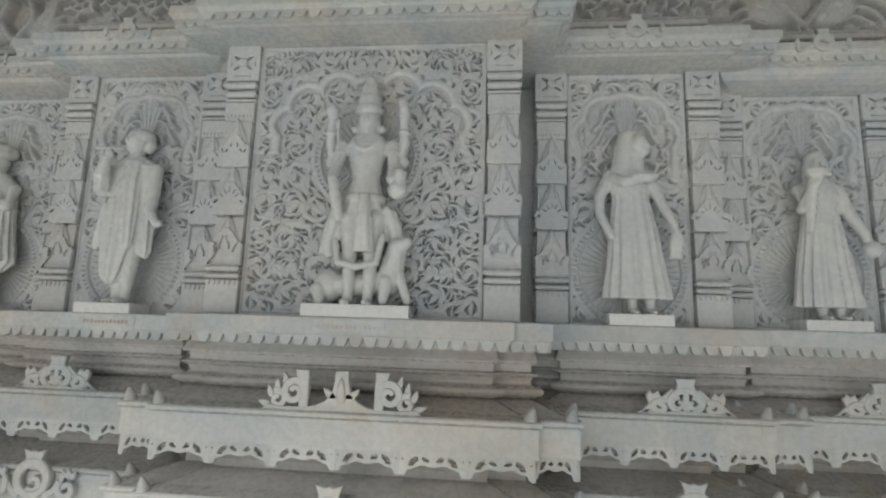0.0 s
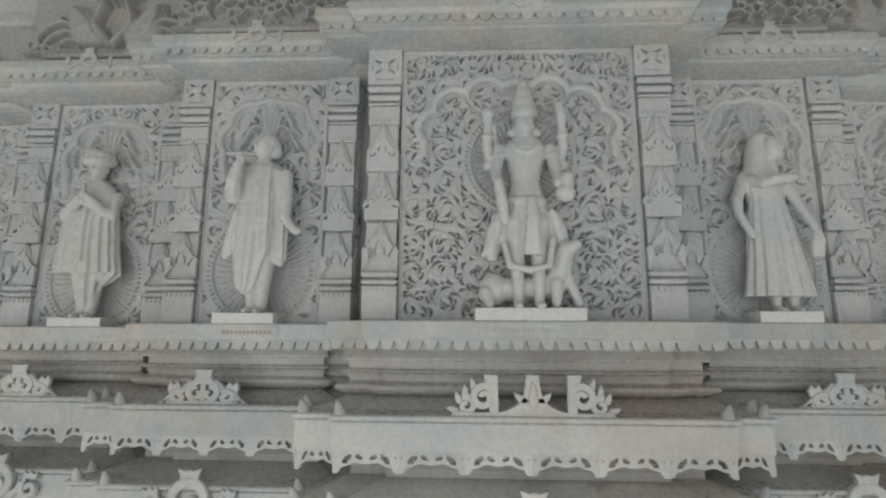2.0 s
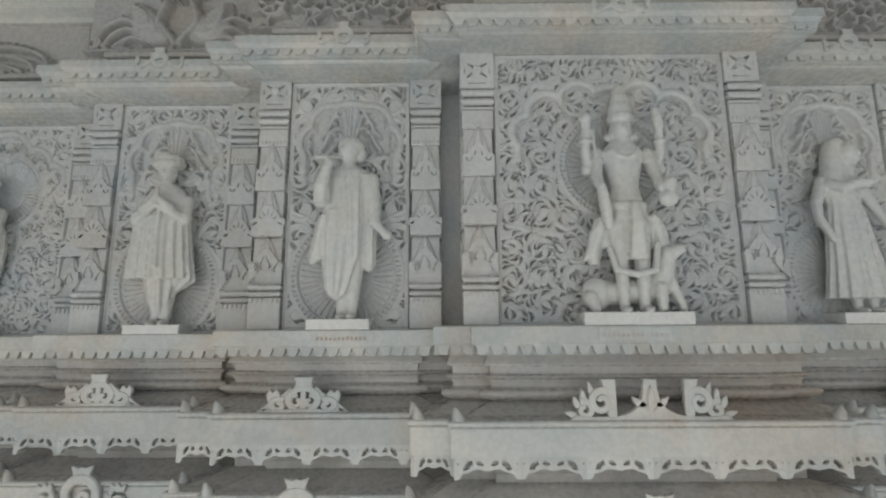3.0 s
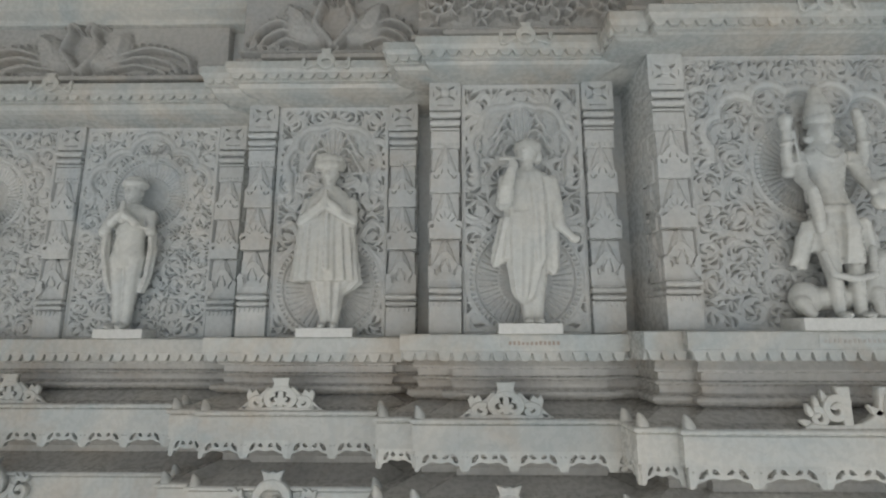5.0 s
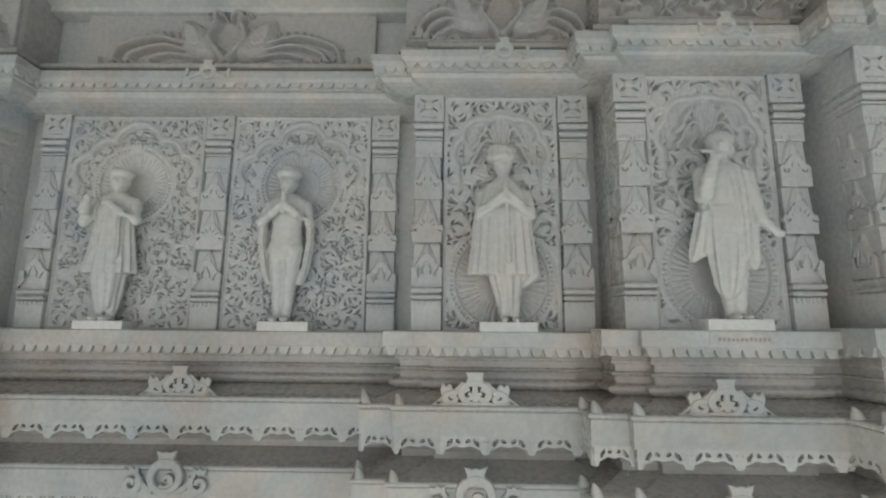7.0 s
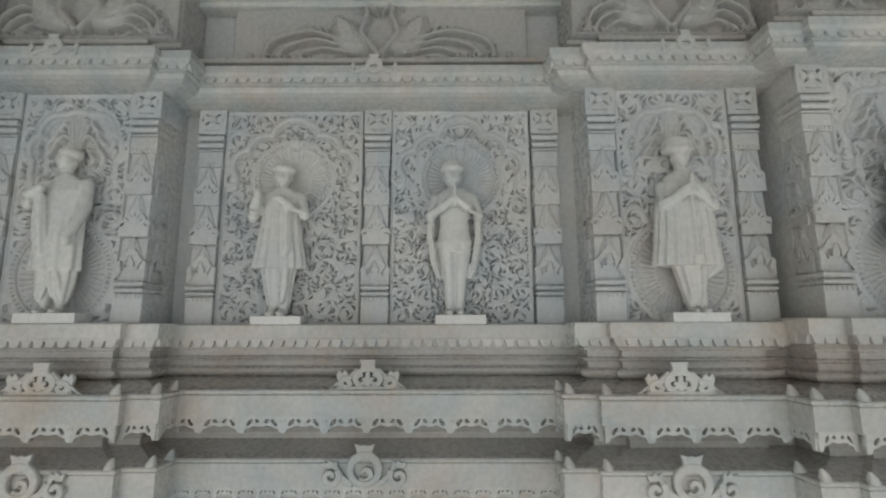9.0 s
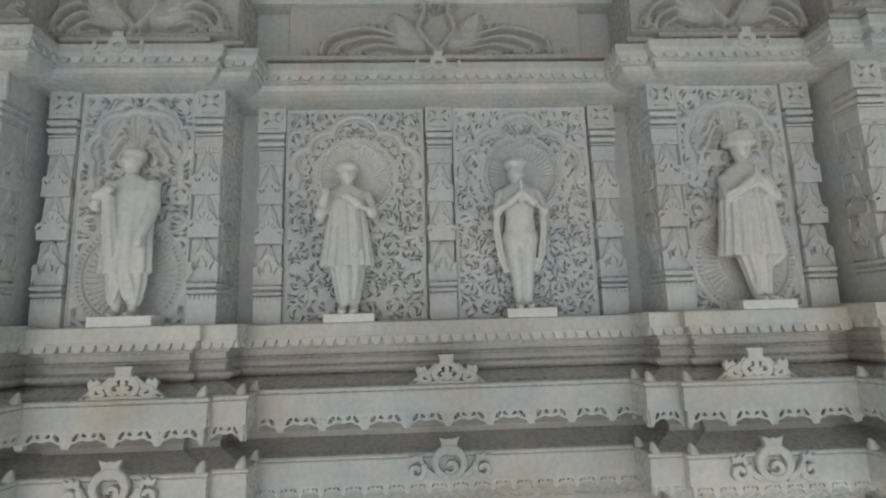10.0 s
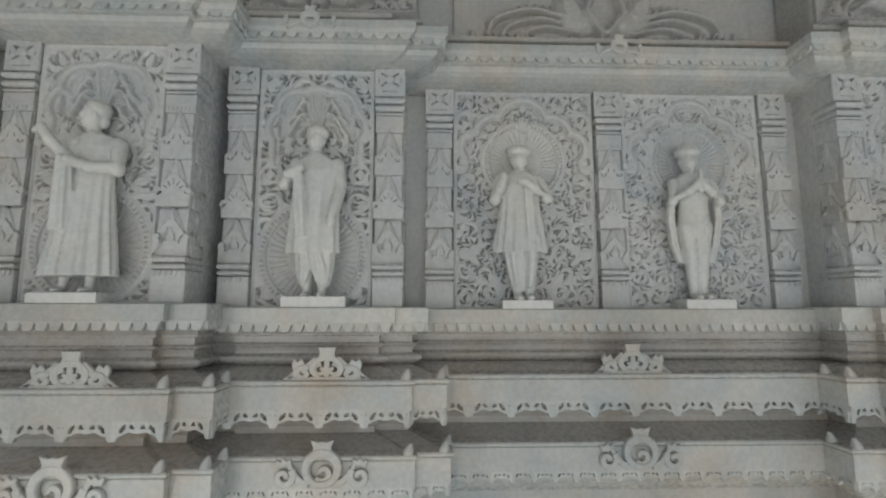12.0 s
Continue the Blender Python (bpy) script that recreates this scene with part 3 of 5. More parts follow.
def slot(pts, w0, w1):
    """A narrow closed outline along a line of points, to be cut out of a plate."""
    left, right = [], []
    n = len(pts)
    for i, (a, b) in enumerate(pts):
        p, q = pts[max(0, i - 1)], pts[min(n - 1, i + 1)]
        d = math.hypot(q[0] - p[0], q[1] - p[1]) or 1.0
        k = (w0 + (w1 - w0) * i / (n - 1)) / 2 + 0.0034
        left.append((a - (q[1] - p[1]) / d * k, b + (q[0] - p[0]) / d * k))
        right.append((a + (q[1] - p[1]) / d * k, b - (q[0] - p[0]) / d * k))
    return left + right[::-1]


def crest_of_leaves(kind, w, rise):
    """The carved front of one tier: a plain ledge whose upper edge breaks into a lyre, a fan or two hooks, cut through in narrow slots."""
    h0 = (0.056, 0.052, 0.068)[kind]
    side = {
        0: [(0.50, h0 + 0.010), (0.53, h0 + 0.026), (0.46, h0 + 0.044), (0.41, h0 + 0.030), (0.36, h0 + 0.052), (0.27, h0 + 0.066), (0.23, h0 + 0.082), (0.13, h0 + 0.092), (0.09, h0 + 0.104)],
        1: [(0.50, h0 + 0.002), (0.54, h0 + 0.014), (0.52, h0 + 0.028), (0.45, h0 + 0.032), (0.39, h0 + 0.024), (0.37, h0 + 0.046), (0.29, h0 + 0.054), (0.26, h0 + 0.070), (0.18, h0 + 0.074), (0.14, h0 + 0.088), (0.05, h0 + 0.092)],
        2: [(0.49, h0 - 0.006), (0.50, h0 + 0.020), (0.42, h0 + 0.034), (0.36, h0 + 0.026), (0.31, h0 + 0.044), (0.23, h0 + 0.050), (0.20, h0 + 0.064), (0.11, h0 + 0.070), (0.08, h0 + 0.080)],
    }[kind]
    side = [(0.50, 0.0)] + side
    right = [(a * w, b) for a, b in side]
    holes = []
    for s in (-1, 1):
        if kind == 0:
            holes.append(slot([(s * w * (0.100 + 0.050 * math.sin(t * 4.6 + 0.4)), h0 + 0.008 + 0.066 * t) for t in np.linspace(0, 1, 14)], 0.006, 0.011))
            holes.append(slot([(s * w * (0.335 - 0.050 * math.sin(t * 4.4 + 0.4)), h0 - 0.004 + 0.046 * t) for t in np.linspace(0, 1, 12)], 0.009, 0.004))
        elif kind == 1:
            holes.append(slot([(s * (w * 0.455 + 0.012 * math.cos(q)), h0 + 0.012 + 0.010 * math.sin(q)) for q in np.linspace(2.9, 6.4, 12)] if s > 0 else [(-w * 0.455 - 0.012 * math.cos(q), h0 + 0.012 + 0.010 * math.sin(q)) for q in np.linspace(2.9, 6.4, 12)], 0.005, 0.003))
            for a in (0.50, 1.00):
                holes.append(drop(s * 0.046 * math.sin(a), h0 + 0.010 + 0.048 * math.cos(a), 0.034, 0.013, math.pi / 2 - s * a))
        else:
            holes.append(slot([(s * (w * 0.315 + 0.012 * math.cos(q)), h0 + 0.010 + 0.012 * math.sin(q)) for q in np.linspace(2.6, 6.9, 12)], 0.007, 0.004))
            holes.append(drop(s * w * 0.105, h0 + 0.034, 0.034, 0.014, math.pi / 2 + s * 0.25, 0.05 * s))
    if kind == 1:
        holes.append(drop(0, h0 + 0.062, 0.036, 0.013, math.pi / 2))
    front = plate_data("p", [right + [(-a, b) for a, b in right[::-1]]] + holes, 0.026, 0.003)
    # the pointed leaf that stands up behind it, with a soft ridge
    leaf = [(0.40, h0 * 0.6), (0.37, h0 + 0.030), (0.27, h0 + (rise - h0) * 0.45), (0.15, h0 + (rise - h0) * 0.72), (0.06, h0 + (rise - h0) * 0.92)]
    gable = plate_data("p", [[(a * w, b) for a, b in leaf] + [(0, rise)] + [(-a * w, b) for a, b in leaf[::-1]]], 0.034, 0.012)
    ridge = [(0.12, h0 + 0.05), (0.09, h0 + (rise - h0) * 0.62), (0.03, h0 + (rise - h0) * 0.86)]
    spine = plate_data("p", [[(a * w, b) for a, b in ridge] + [(0, rise * 0.96)] + [(-a * w, b) for a, b in ridge[::-1]]], 0.026, 0.010)
    return joined("leaf_crest", [(front, pose(0, 0, 0)), (gable, pose(0, 0.016, 0)), (spine, pose(0, 0.006, 0))])


def tier_core(w, ht):
    """A block that draws in above its ledge and leans back upwards, like a small roof."""
    bm = bmesh.new()
    levels = [(w, 0.0, 0.030), (w, 0.050, 0.030), (w * 0.96, 0.056, 0.027), (w * 0.94, ht * 0.60, 0.023), (w * 0.92, ht * 0.90, 0.018), (w * 0.92, ht, 0.018)]
    rings = []
    for ww, z, f in levels:
        rings.append([bm.verts.new(p) for p in ((-ww / 2, 0.19, z), (-ww / 2, -f, z), (ww / 2, -f, z), (ww / 2, 0.19, z))])
    for a, b in zip(rings, rings[1:]):
        for i in range(3):
            bm.faces.new((a[i], a[i + 1], b[i + 1], b[i]))
    bm.faces.new(rings[-1])
    me = bpy.data.meshes.new("tier_core")
    bm.to_mesh(me)
    bm.free()
    return me


def roll_data(w, z0, z1, front, back=0.2):
    """A half-round band round the front and sides of the pilaster."""
    bm = bmesh.new()
    rows = []
    for a in np.linspace(-math.pi / 2, math.pi / 2, 8):
        p = front * (0.55 + 0.45 * math.cos(a))
        z = (z0 + z1) / 2 + (z1 - z0) / 2 * math.sin(a)
        q = p - front
        rows.append([bm.verts.new(v) for v in ((-w / 2 - q, back, z), (-w / 2 - q, -p, z), (w / 2 + q, -p, z), (w / 2 + q, back, z))])
    for a, b in zip(rows, rows[1:]):
        for i in range(3):
            bm.faces.new((a[i], a[i + 1], b[i + 1], b[i]))
    me = bpy.data.meshes.new("roll")
    bm.to_mesh(me)
    bm.free()
    return me


def build_pilaster(w):
    root = new("pilaster")
    tagged(root, "tiered marble pilaster with leaf crests and roll mouldings", "pilaster", "pilasters")
    z = lambda a: a - SHELF  # noqa: E731
    B = 0.20

    def add(name, me, at=None, parent=None, label=""):
        return made(name, me, CARVED, parent or root, at, label)

    add("core", box_data("core", -w * 0.43, w * 0.43, 0.0, B, 0, z(2.60)))
    add("plinth", box_data("plinth", -w / 2, w / 2, -0.034, B, 0, 0.147, 0.005))
    for i in range(6):
        add("notch_leaf", plate_data("notch_leaf", [drop(0, 0, 0.020, 0.013, -math.pi / 2)], 0.008), pose((i - 2.5) * w * 0.155, -0.036, 0.134))
    add("base_roll", roll_data(w * 1.02, 0.151, 0.177, 0.040))
    add("base_roll", roll_data(w * 1.04, 0.182, 0.211, 0.046))
    for k, (za, rise) in enumerate(((0.213, 0.212), (0.438, 0.220), (0.660, 0.222))):
        ww = w * (0.98 - 0.03 * k)
        core = add("tier", tier_core(ww * 0.96, rise), pose(0, 0.004, za))
        add("leaf_crest", crest_of_leaves(k, ww, rise * 0.97), pose(0, -0.030, 0.001), core, "carved leaf crest with curls")
        # the same crest on the free sides
        for s in (-1, 1):
            add("leaf_crest", crest_of_leaves(k, ww * 0.85, rise * 0.95), pose(s * (ww * 0.462), 0.07, 0.001, 0, 0, 90 * s), core, "carved leaf crest with curls")
    add("neck", box_data("neck", -w * 0.47, w * 0.47, -0.022, B, 0.884, 0.972, 0.003))
    for i in range(7):
        add("flute", box_data("flute", -0.005, 0.005, -0.005, 0.006, -0.009, 0.009, 0.003), pose((i - 3) * w * 0.125, -0.022, 0.902))
    add("neck_roll", roll_data(w * 0.98, 0.976, 0.990, 0.026))
    add("neck_roll", roll_data(w * 1.0, 0.996, 1.028, 0.036))
    add("neck_roll", roll_data(w * 1.02, 1.036, 1.070, 0.040))
    cap = add("capital_block", box_data("capital_block", -w / 2, w / 2, -0.008, B, 1.080, z(TOP), 0.004))
    cuts = [drop(0.034 * sx, 0.086 + 0.026 * sz, 0.046, 0.026, math.atan2(0.7 * sz, sx)) for sx in (-1, 1) for sz in (-1, 1)]
    cuts.append(slot([(-w * 0.28, 0.022), (w * 0.28, 0.022)], 0.003, 0.003))
    cuts += [drop(sx * w * 0.38, 0.086, 0.044, 0.012, math.pi / 2) for sx in (-1, 1)]
    add("capital_face", plate_data("capital_face", [[(-w / 2, 0), (w / 2, 0), (w / 2, z(TOP) - 1.080), (-w / 2, z(TOP) - 1.080)]] + cuts, 0.026, 0.003), pose(0, -0.015, 1.080), cap, "pierced square block with a four-petalled flower")
    add("bud", plate_data("bud", [ring(0, 0, 0.018, 0.014, 14)], 0.022, 0.007), pose(0, -0.028, 1.166), cap)
    return root


first = None
spots = []
for bay, (cx, hm, ho, y) in BAYS.items():
    if bay in ("double_east", "centre_far"):
        continue
    for s in (-1, 1):
        spots.append((cx + s * (hm + ho) / 2, y, bay))
spots.append((BAYS["double"][0], 3.076, "double"))
spots += [(BAYS["double_east"][0] - 0.982, 3.076, "double_east"), (BAYS["centre_far"][0] + 0.6235, 2.43, "centre_far")]
for px, py, bay in spots:
    low, high = LEVELS[bay]
    at = pose(px, py + 0.004, low) @ Matrix.Diagonal((1, 1, (high - low) / (TOP - SHELF), 1))
    if first is None:
        first = build_pilaster(0.156)
        first.matrix_basis = at
    else:
        copy_thing(first, at)


# ---- crests, hanging lace, teeth and spikes on the ledges ----
def bar_along(pts, w0, w1, thick):
    """A flat carved strip along a line of points."""
    left, right = [], []
    n = len(pts)
    for i, (a, b) in enumerate(pts):
        p, q = pts[max(0, i - 1)], pts[min(n - 1, i + 1)]
        d = math.hypot(q[0] - p[0], q[1] - p[1]) or 1.0
        nx, nz = -(q[1] - p[1]) / d, (q[0] - p[0]) / d
        k = (w0 + (w1 - w0) * i / (n - 1)) / 2
        left.append((a + nx * k, b + nz * k))
        right.append((a - nx * k, b - nz * k))
    return plate_data("p", [left + right[::-1]], thick, 0.004)


def scroll_pts(cx, cz, r0, r1, a0, turns, hand, n=26):
    return [(cx + (r0 + (r1 - r0) * t) * math.cos(a0 + hand * 2 * math.pi * turns * t), cz + (r0 + (r1 - r0) * t) * math.sin(a0 + hand * 2 * math.pi * turns * t)) for t in np.linspace(0, 1, n)]


def crest_small():
    """A pierced cresting: a ring holding two curls under a flat-topped finial, with side scrolls and wings."""
    parts = [
        (plate_data("p", [ring(0, 0.060, 0.060, 0.060, 26), ring(0, 0.057, 0.043, 0.044, 22)[::-1]], 0.028, 0.005), pose(0, 0, 0)),
        (plate_data("p", [[(-0.030, 0.108), (0.030, 0.108), (0.024, 0.132), (0.030, 0.160), (-0.030, 0.160), (-0.024, 0.132)]], 0.026, 0.004), pose(0, 0, 0)),
        (plate_data("p", [[(-0.122, -0.004), (0.122, -0.004), (0.115, 0.010), (0.08, 0.008), (0.05, 0.014), (-0.05, 0.014), (-0.08, 0.008), (-0.115, 0.010)]], 0.030, 0.004), pose(0, 0, 0)),
        (bar_along([(0, 0.012), (0, 0.106)], 0.016, 0.012, 0.024), pose(0, 0, 0)),
    ]
    for s in (-1, 1):
        parts.append((bar_along(scroll_pts(s * 0.024, 0.050, 0.030, 0.008, math.pi / 2, 0.95, -s), 0.015, 0.010, 0.022), pose(0, -0.001, 0)))
        parts.append((bar_along(scroll_pts(s * 0.086, 0.034, 0.030, 0.008, math.pi / 2 + s * 0.6, 1.15, -s), 0.018, 0.011, 0.024), pose(0, -0.002, 0)))
        parts.append((plate_data("p", [[(s * 0.080, 0.060), (s * 0.120, 0.052), (s * 0.126, 0.080), (s * 0.118, 0.100), (s * 0.108, 0.084), (s * 0.094, 0.100), (s * 0.086, 0.084)]], 0.022, 0.004), pose(0, 0.001, 0)))
        # sloping edge that ties ring, scroll and foot together
        parts.append((bar_along([(s * 0.040, 0.108), (s * 0.056, 0.086), (s * 0.074, 0.070), (s * 0.100, 0.062)], 0.018, 0.012, 0.022), pose(0, 0.001, 0)))
        parts.append((bar_along([(s * 0.104, 0.056), (s * 0.118, 0.034), (s * 0.140, 0.008)], 0.016, 0.012, 0.022), pose(0, 0.001, 0)))
        parts.append((plate_data("p", [drop(s * 0.132, 0.010, 0.05, 0.022, math.pi + 0.25 if s < 0 else -0.25)], 0.022, 0.004), pose(0, 0.001, 0)))
    return joined("crest", parts)


def crest_open():
    """The centre bay's crest: a slender plume between two tall fans of scrolls, joined by hollow arcs."""
    parts = [
        (plate_data("p", [[(-0.31, 0.0), (0.31, 0.0), (0.29, 0.016), (0.24, 0.010), (0.14, 0.010), (0.10, 0.018), (0.060, 0.038), (0.034, 0.070), (0.026, 0.100), (0.022, 0.150), (-0.022, 0.150), (-0.026, 0.100), (-0.034, 0.070), (-0.060, 0.038), (-0.10, 0.018), (-0.14, 0.010), (-0.24, 0.010), (-0.29, 0.016)]], 0.030, 0.004), pose(0, 0, 0)),
        (plate_data("p", [drop(0, 0.075, 0.085, 0.030, math.pi / 2)], 0.024, 0.006), pose(0, -0.012, 0)),
    ]
    for s in (-1, 1):
        parts.append((plate_data("p", [drop(s * 0.045, 0.066, 0.055, 0.026, s * 0.55 + (0 if s > 0 else math.pi), 0.1 * s)], 0.022, 0.004), pose(0, -0.004, 0)))
        # straight inner edge with a flat head
        parts.append((plate_data("p", [[(s * 0.135, 0.008), (s * 0.162, 0.008), (s * 0.166, 0.060), (s * 0.172, 0.110), (s * 0.184, 0.150), (s * 0.135, 0.150)]], 0.028, 0.004), pose(0, 0, 0)))
        parts.append((bar_along(scroll_pts(s * 0.188, 0.068, 0.046, 0.012, math.pi / 2 + s * 0.5, 1.25, -s), 0.022, 0.013, 0.026), pose(0, -0.002, 0)))
        parts.append((bar_along(scroll_pts(s * 0.254, 0.038, 0.034, 0.010, math.pi / 2 - s * 0.4, 1.1, s), 0.018, 0.011, 0.024), pose(0, 0.001, 0)))
        for x, z, ln, a in ((0.226, 0.112, 0.052, 1.25), (0.258, 0.088, 0.050, 1.45), (0.286, 0.066, 0.040, 1.2), (0.306, 0.022, 0.045, 0.3)):
            parts.append((plate_data("p", [drop(s * x, z, ln, 0.022, a if s > 0 else math.pi - a)], 0.020, 0.004), pose(0, 0.001, 0)))
    return joined("crest", parts)


def crest_large():
    """The lower cresting that hangs over the slab: an open ring with a curl and wide side scrolls."""
    parts = [
        (plate_data("p", [ring(0, 0.082, 0.082, 0.078, 28), ring(0, 0.076, 0.059, 0.055, 24)[::-1]], 0.034, 0.007), pose(0, 0, 0)),
        (plate_data("p", [[(-0.040, 0.148), (0.040, 0.148), (0.034, 0.166), (0.046, 0.196), (0.016, 0.187), (0, 0.193), (-0.016, 0.187), (-0.046, 0.196), (-0.034, 0.166)]], 0.030, 0.004), pose(0, 0, 0)),
        (bar_along(scroll_pts(0.004, 0.060, 0.040, 0.012, -2.4, 0.85, 1), 0.024, 0.012, 0.026), pose(0, 0.002, 0)),
    ]
    for s in (-1, 1):
        parts.append((bar_along(scroll_pts(s * 0.165, 0.046, 0.044, 0.010, math.pi / 2 + s * 0.9, 1.1, s), 0.024, 0.014, 0.028), pose(0, 0, 0)))
        parts.append((bar_along([(s * (0.060 + 0.085 * t), 0.015 + 0.085 * t * t) for t in np.linspace(0, 1, 12)], 0.026, 0.012, 0.024), pose(0, 0.002, 0)))
        parts.append((plate_data("p", [[(s * 0.135, 0.095), (s * 0.190, 0.088), (s * 0.196, 0.112), (s * 0.180, 0.104), (s * 0.166, 0.120), (s * 0.154, 0.106), (s * 0.138, 0.116)]], 0.022, 0.004), pose(0, 0.002, 0)))
    return joined("crest", parts)


def crest_cornice():
    parts = [
        (plate_data("p", [ring(0, 0.045, 0.045, 0.042, 20), ring(0, 0.04, 0.026, 0.018, 14)[::-1]], 0.024, 0.004), pose(0, 0, 0)),
        (plate_data("p", [[(-0.024, 0.08), (0.024, 0.08), (0.020, 0.092), (0.026, 0.108), (-0.026, 0.108), (-0.020, 0.092)]], 0.022, 0.003), pose(0, 0, 0)),
    ]
    for s in (-1, 1):
        parts.append((curl_data("p", 0.020, 0.009, 0.018, -s), pose(s * 0.105, 0, 0.018, 0, s * 60, 0)))
        parts.append((plate_data("p", [drop(s * 0.066, 0.022, 0.065, 0.018, s * -0.5 + (0 if s > 0 else math.pi), 0.1)], 0.016, 0.003), pose(0, 0, 0)))
        parts.append((plate_data("p", [drop(s * 0.118, 0.045, 0.03, 0.02, math.pi * 1.5)], 0.016, 0.003), pose(0, 0, 0)))
    return joined("crest", parts)


def lace_unit(w, h):
    """One scallop of the hanging edge: a pendant on each side of a small arch, with pierced curls."""
    def edge(t):
        a = abs(t) * 2
        if a < 0.78:
            return -h * (0.68 - 0.13 * math.cos(a / 0.78 * math.pi / 2) + 0.05 * math.cos(a * 9))
        return -h * (0.70 + 0.30 * min(1.0, (a - 0.78) / 0.08))
    bottom = [(t * w, edge(t)) for t in np.linspace(-0.5, 0.5, 41)]
    outline = [(w / 2, 0.0), (-w / 2, 0.0)] + bottom
    holes = []
    for s in (-1, 1):
        holes.append(drop(s * 0.105 * w, -0.29 * h, 0.15 * w, 0.36 * h, s * 0.45 + (math.pi if s > 0 else 0), 0.0, 12))
        hook = [(s * w * (0.19 + 0.185 * math.sin(q)), -h * (0.62 - 0.52 * math.cos(q * 0.9))) for q in np.linspace(0.15, 1.75, 9)]
        inner = [(s * w * (0.19 + 0.085 * math.sin(q)), -h * (0.62 - 0.26 * math.cos(q * 0.9))) for q in np.linspace(1.65, 0.25, 9)]
        holes.append(hook + inner)
        holes.append(drop(s * 0.45 * w, -0.30 * h, 0.05 * w, 0.16 * h, -math.pi / 2, 0.0, 10))
    return plate_data("lace_unit", [outline] + holes, 0.026, 0.003)


def tooth_data(w, h, d):
    """A hanging tooth with hollow flanks and a blunt tip."""
    right = [(w / 2, 0.0), (w * 0.47, -h * 0.14), (w * 0.38, -h * 0.32), (w * 0.35, -h * 0.60), (w * 0.30, -h * 0.82), (w * 0.20, -h)]
    return plate_data("tooth", [right + [(-a, b) for a, b in right[::-1]]], d, 0.003)


def spike_data():
    """A small upright horn on the corner of a ledge."""
    bm = bmesh.new()
    rows = []
    for r, z, dx in ((0.026, 0.0, 0.0), (0.024, 0.014, -0.002), (0.018, 0.030, -0.006), (0.012, 0.042, -0.010), (0.006, 0.050, -0.014)):
        rows.append([bm.verts.new((dx + r * math.cos(a), r * math.sin(a), z)) for a in np.linspace(0, 2 * math.pi, 9)[:-1]])
    for a, b in zip(rows, rows[1:]):
        for i in range(8):
            bm.faces.new((a[i], a[(i + 1) % 8], b[(i + 1) % 8], b[i]))
    bm.faces.new(rows[-1])
    me = bpy.data.meshes.new("spike")
    bm.to_mesh(me)
    bm.free()
    me.shade_smooth()
    return me


CREST, CREST_OPEN, CREST_LARGE, CREST_CORNICE, SPIKE = crest_small(), crest_open(), crest_large(), crest_cornice(), spike_data()
TOOTH, DENTIL = tooth_data(0.060, 0.040, 0.026), tooth_data(0.060, 0.026, 0.018)
PIECES = {}


def runs(bay, p):
    """The straight stretches of a ledge round a bay: start, end, and the way the face looks."""
    cx, hm, ho, y = BAYS[bay]
    if "double" in bay:
        return [((cx - ho - 0.2, y - p), (cx + ho + 0.2, y - p), 0)]
    out = [((cx - hm - p, y - p), (cx + hm + p, y - p), 0)]
    for s in (-1, 1):
        a, b = (cx + s * (hm + p), y + NOTCH - p), (cx + s * (ho + p), y + NOTCH - p)
        out.append((a, b, 0) if s > 0 else (b, a, 0))
        c, d = (cx + s * (ho + p), y + NOTCH - p), (cx + s * (ho + p), y + NOTCH - p + 0.20)
        out.append((c, d, 90) if s > 0 else (d, c, -90))
    return out


def along(parent, bay, p, z, want, maker, name):
    for (xa, ya), (xb, yb), turn in runs(bay, p):
        length = math.hypot(xb - xa, yb - ya)
        n = max(1, round(length / want))
        me = maker(length / n)
        for i in range(n):
            t = (i + 0.5) / n
            made(name, me, MARBLE, parent, pose(xa + (xb - xa) * t, ya + (yb - ya) * t, z, 0, 0, turn))


def lace_for(h):
    def maker(w):
        key = (round(w, 3), h)
        if key not in PIECES:
            PIECES[key] = lace_unit(w, h)
        return PIECES[key]
    return maker


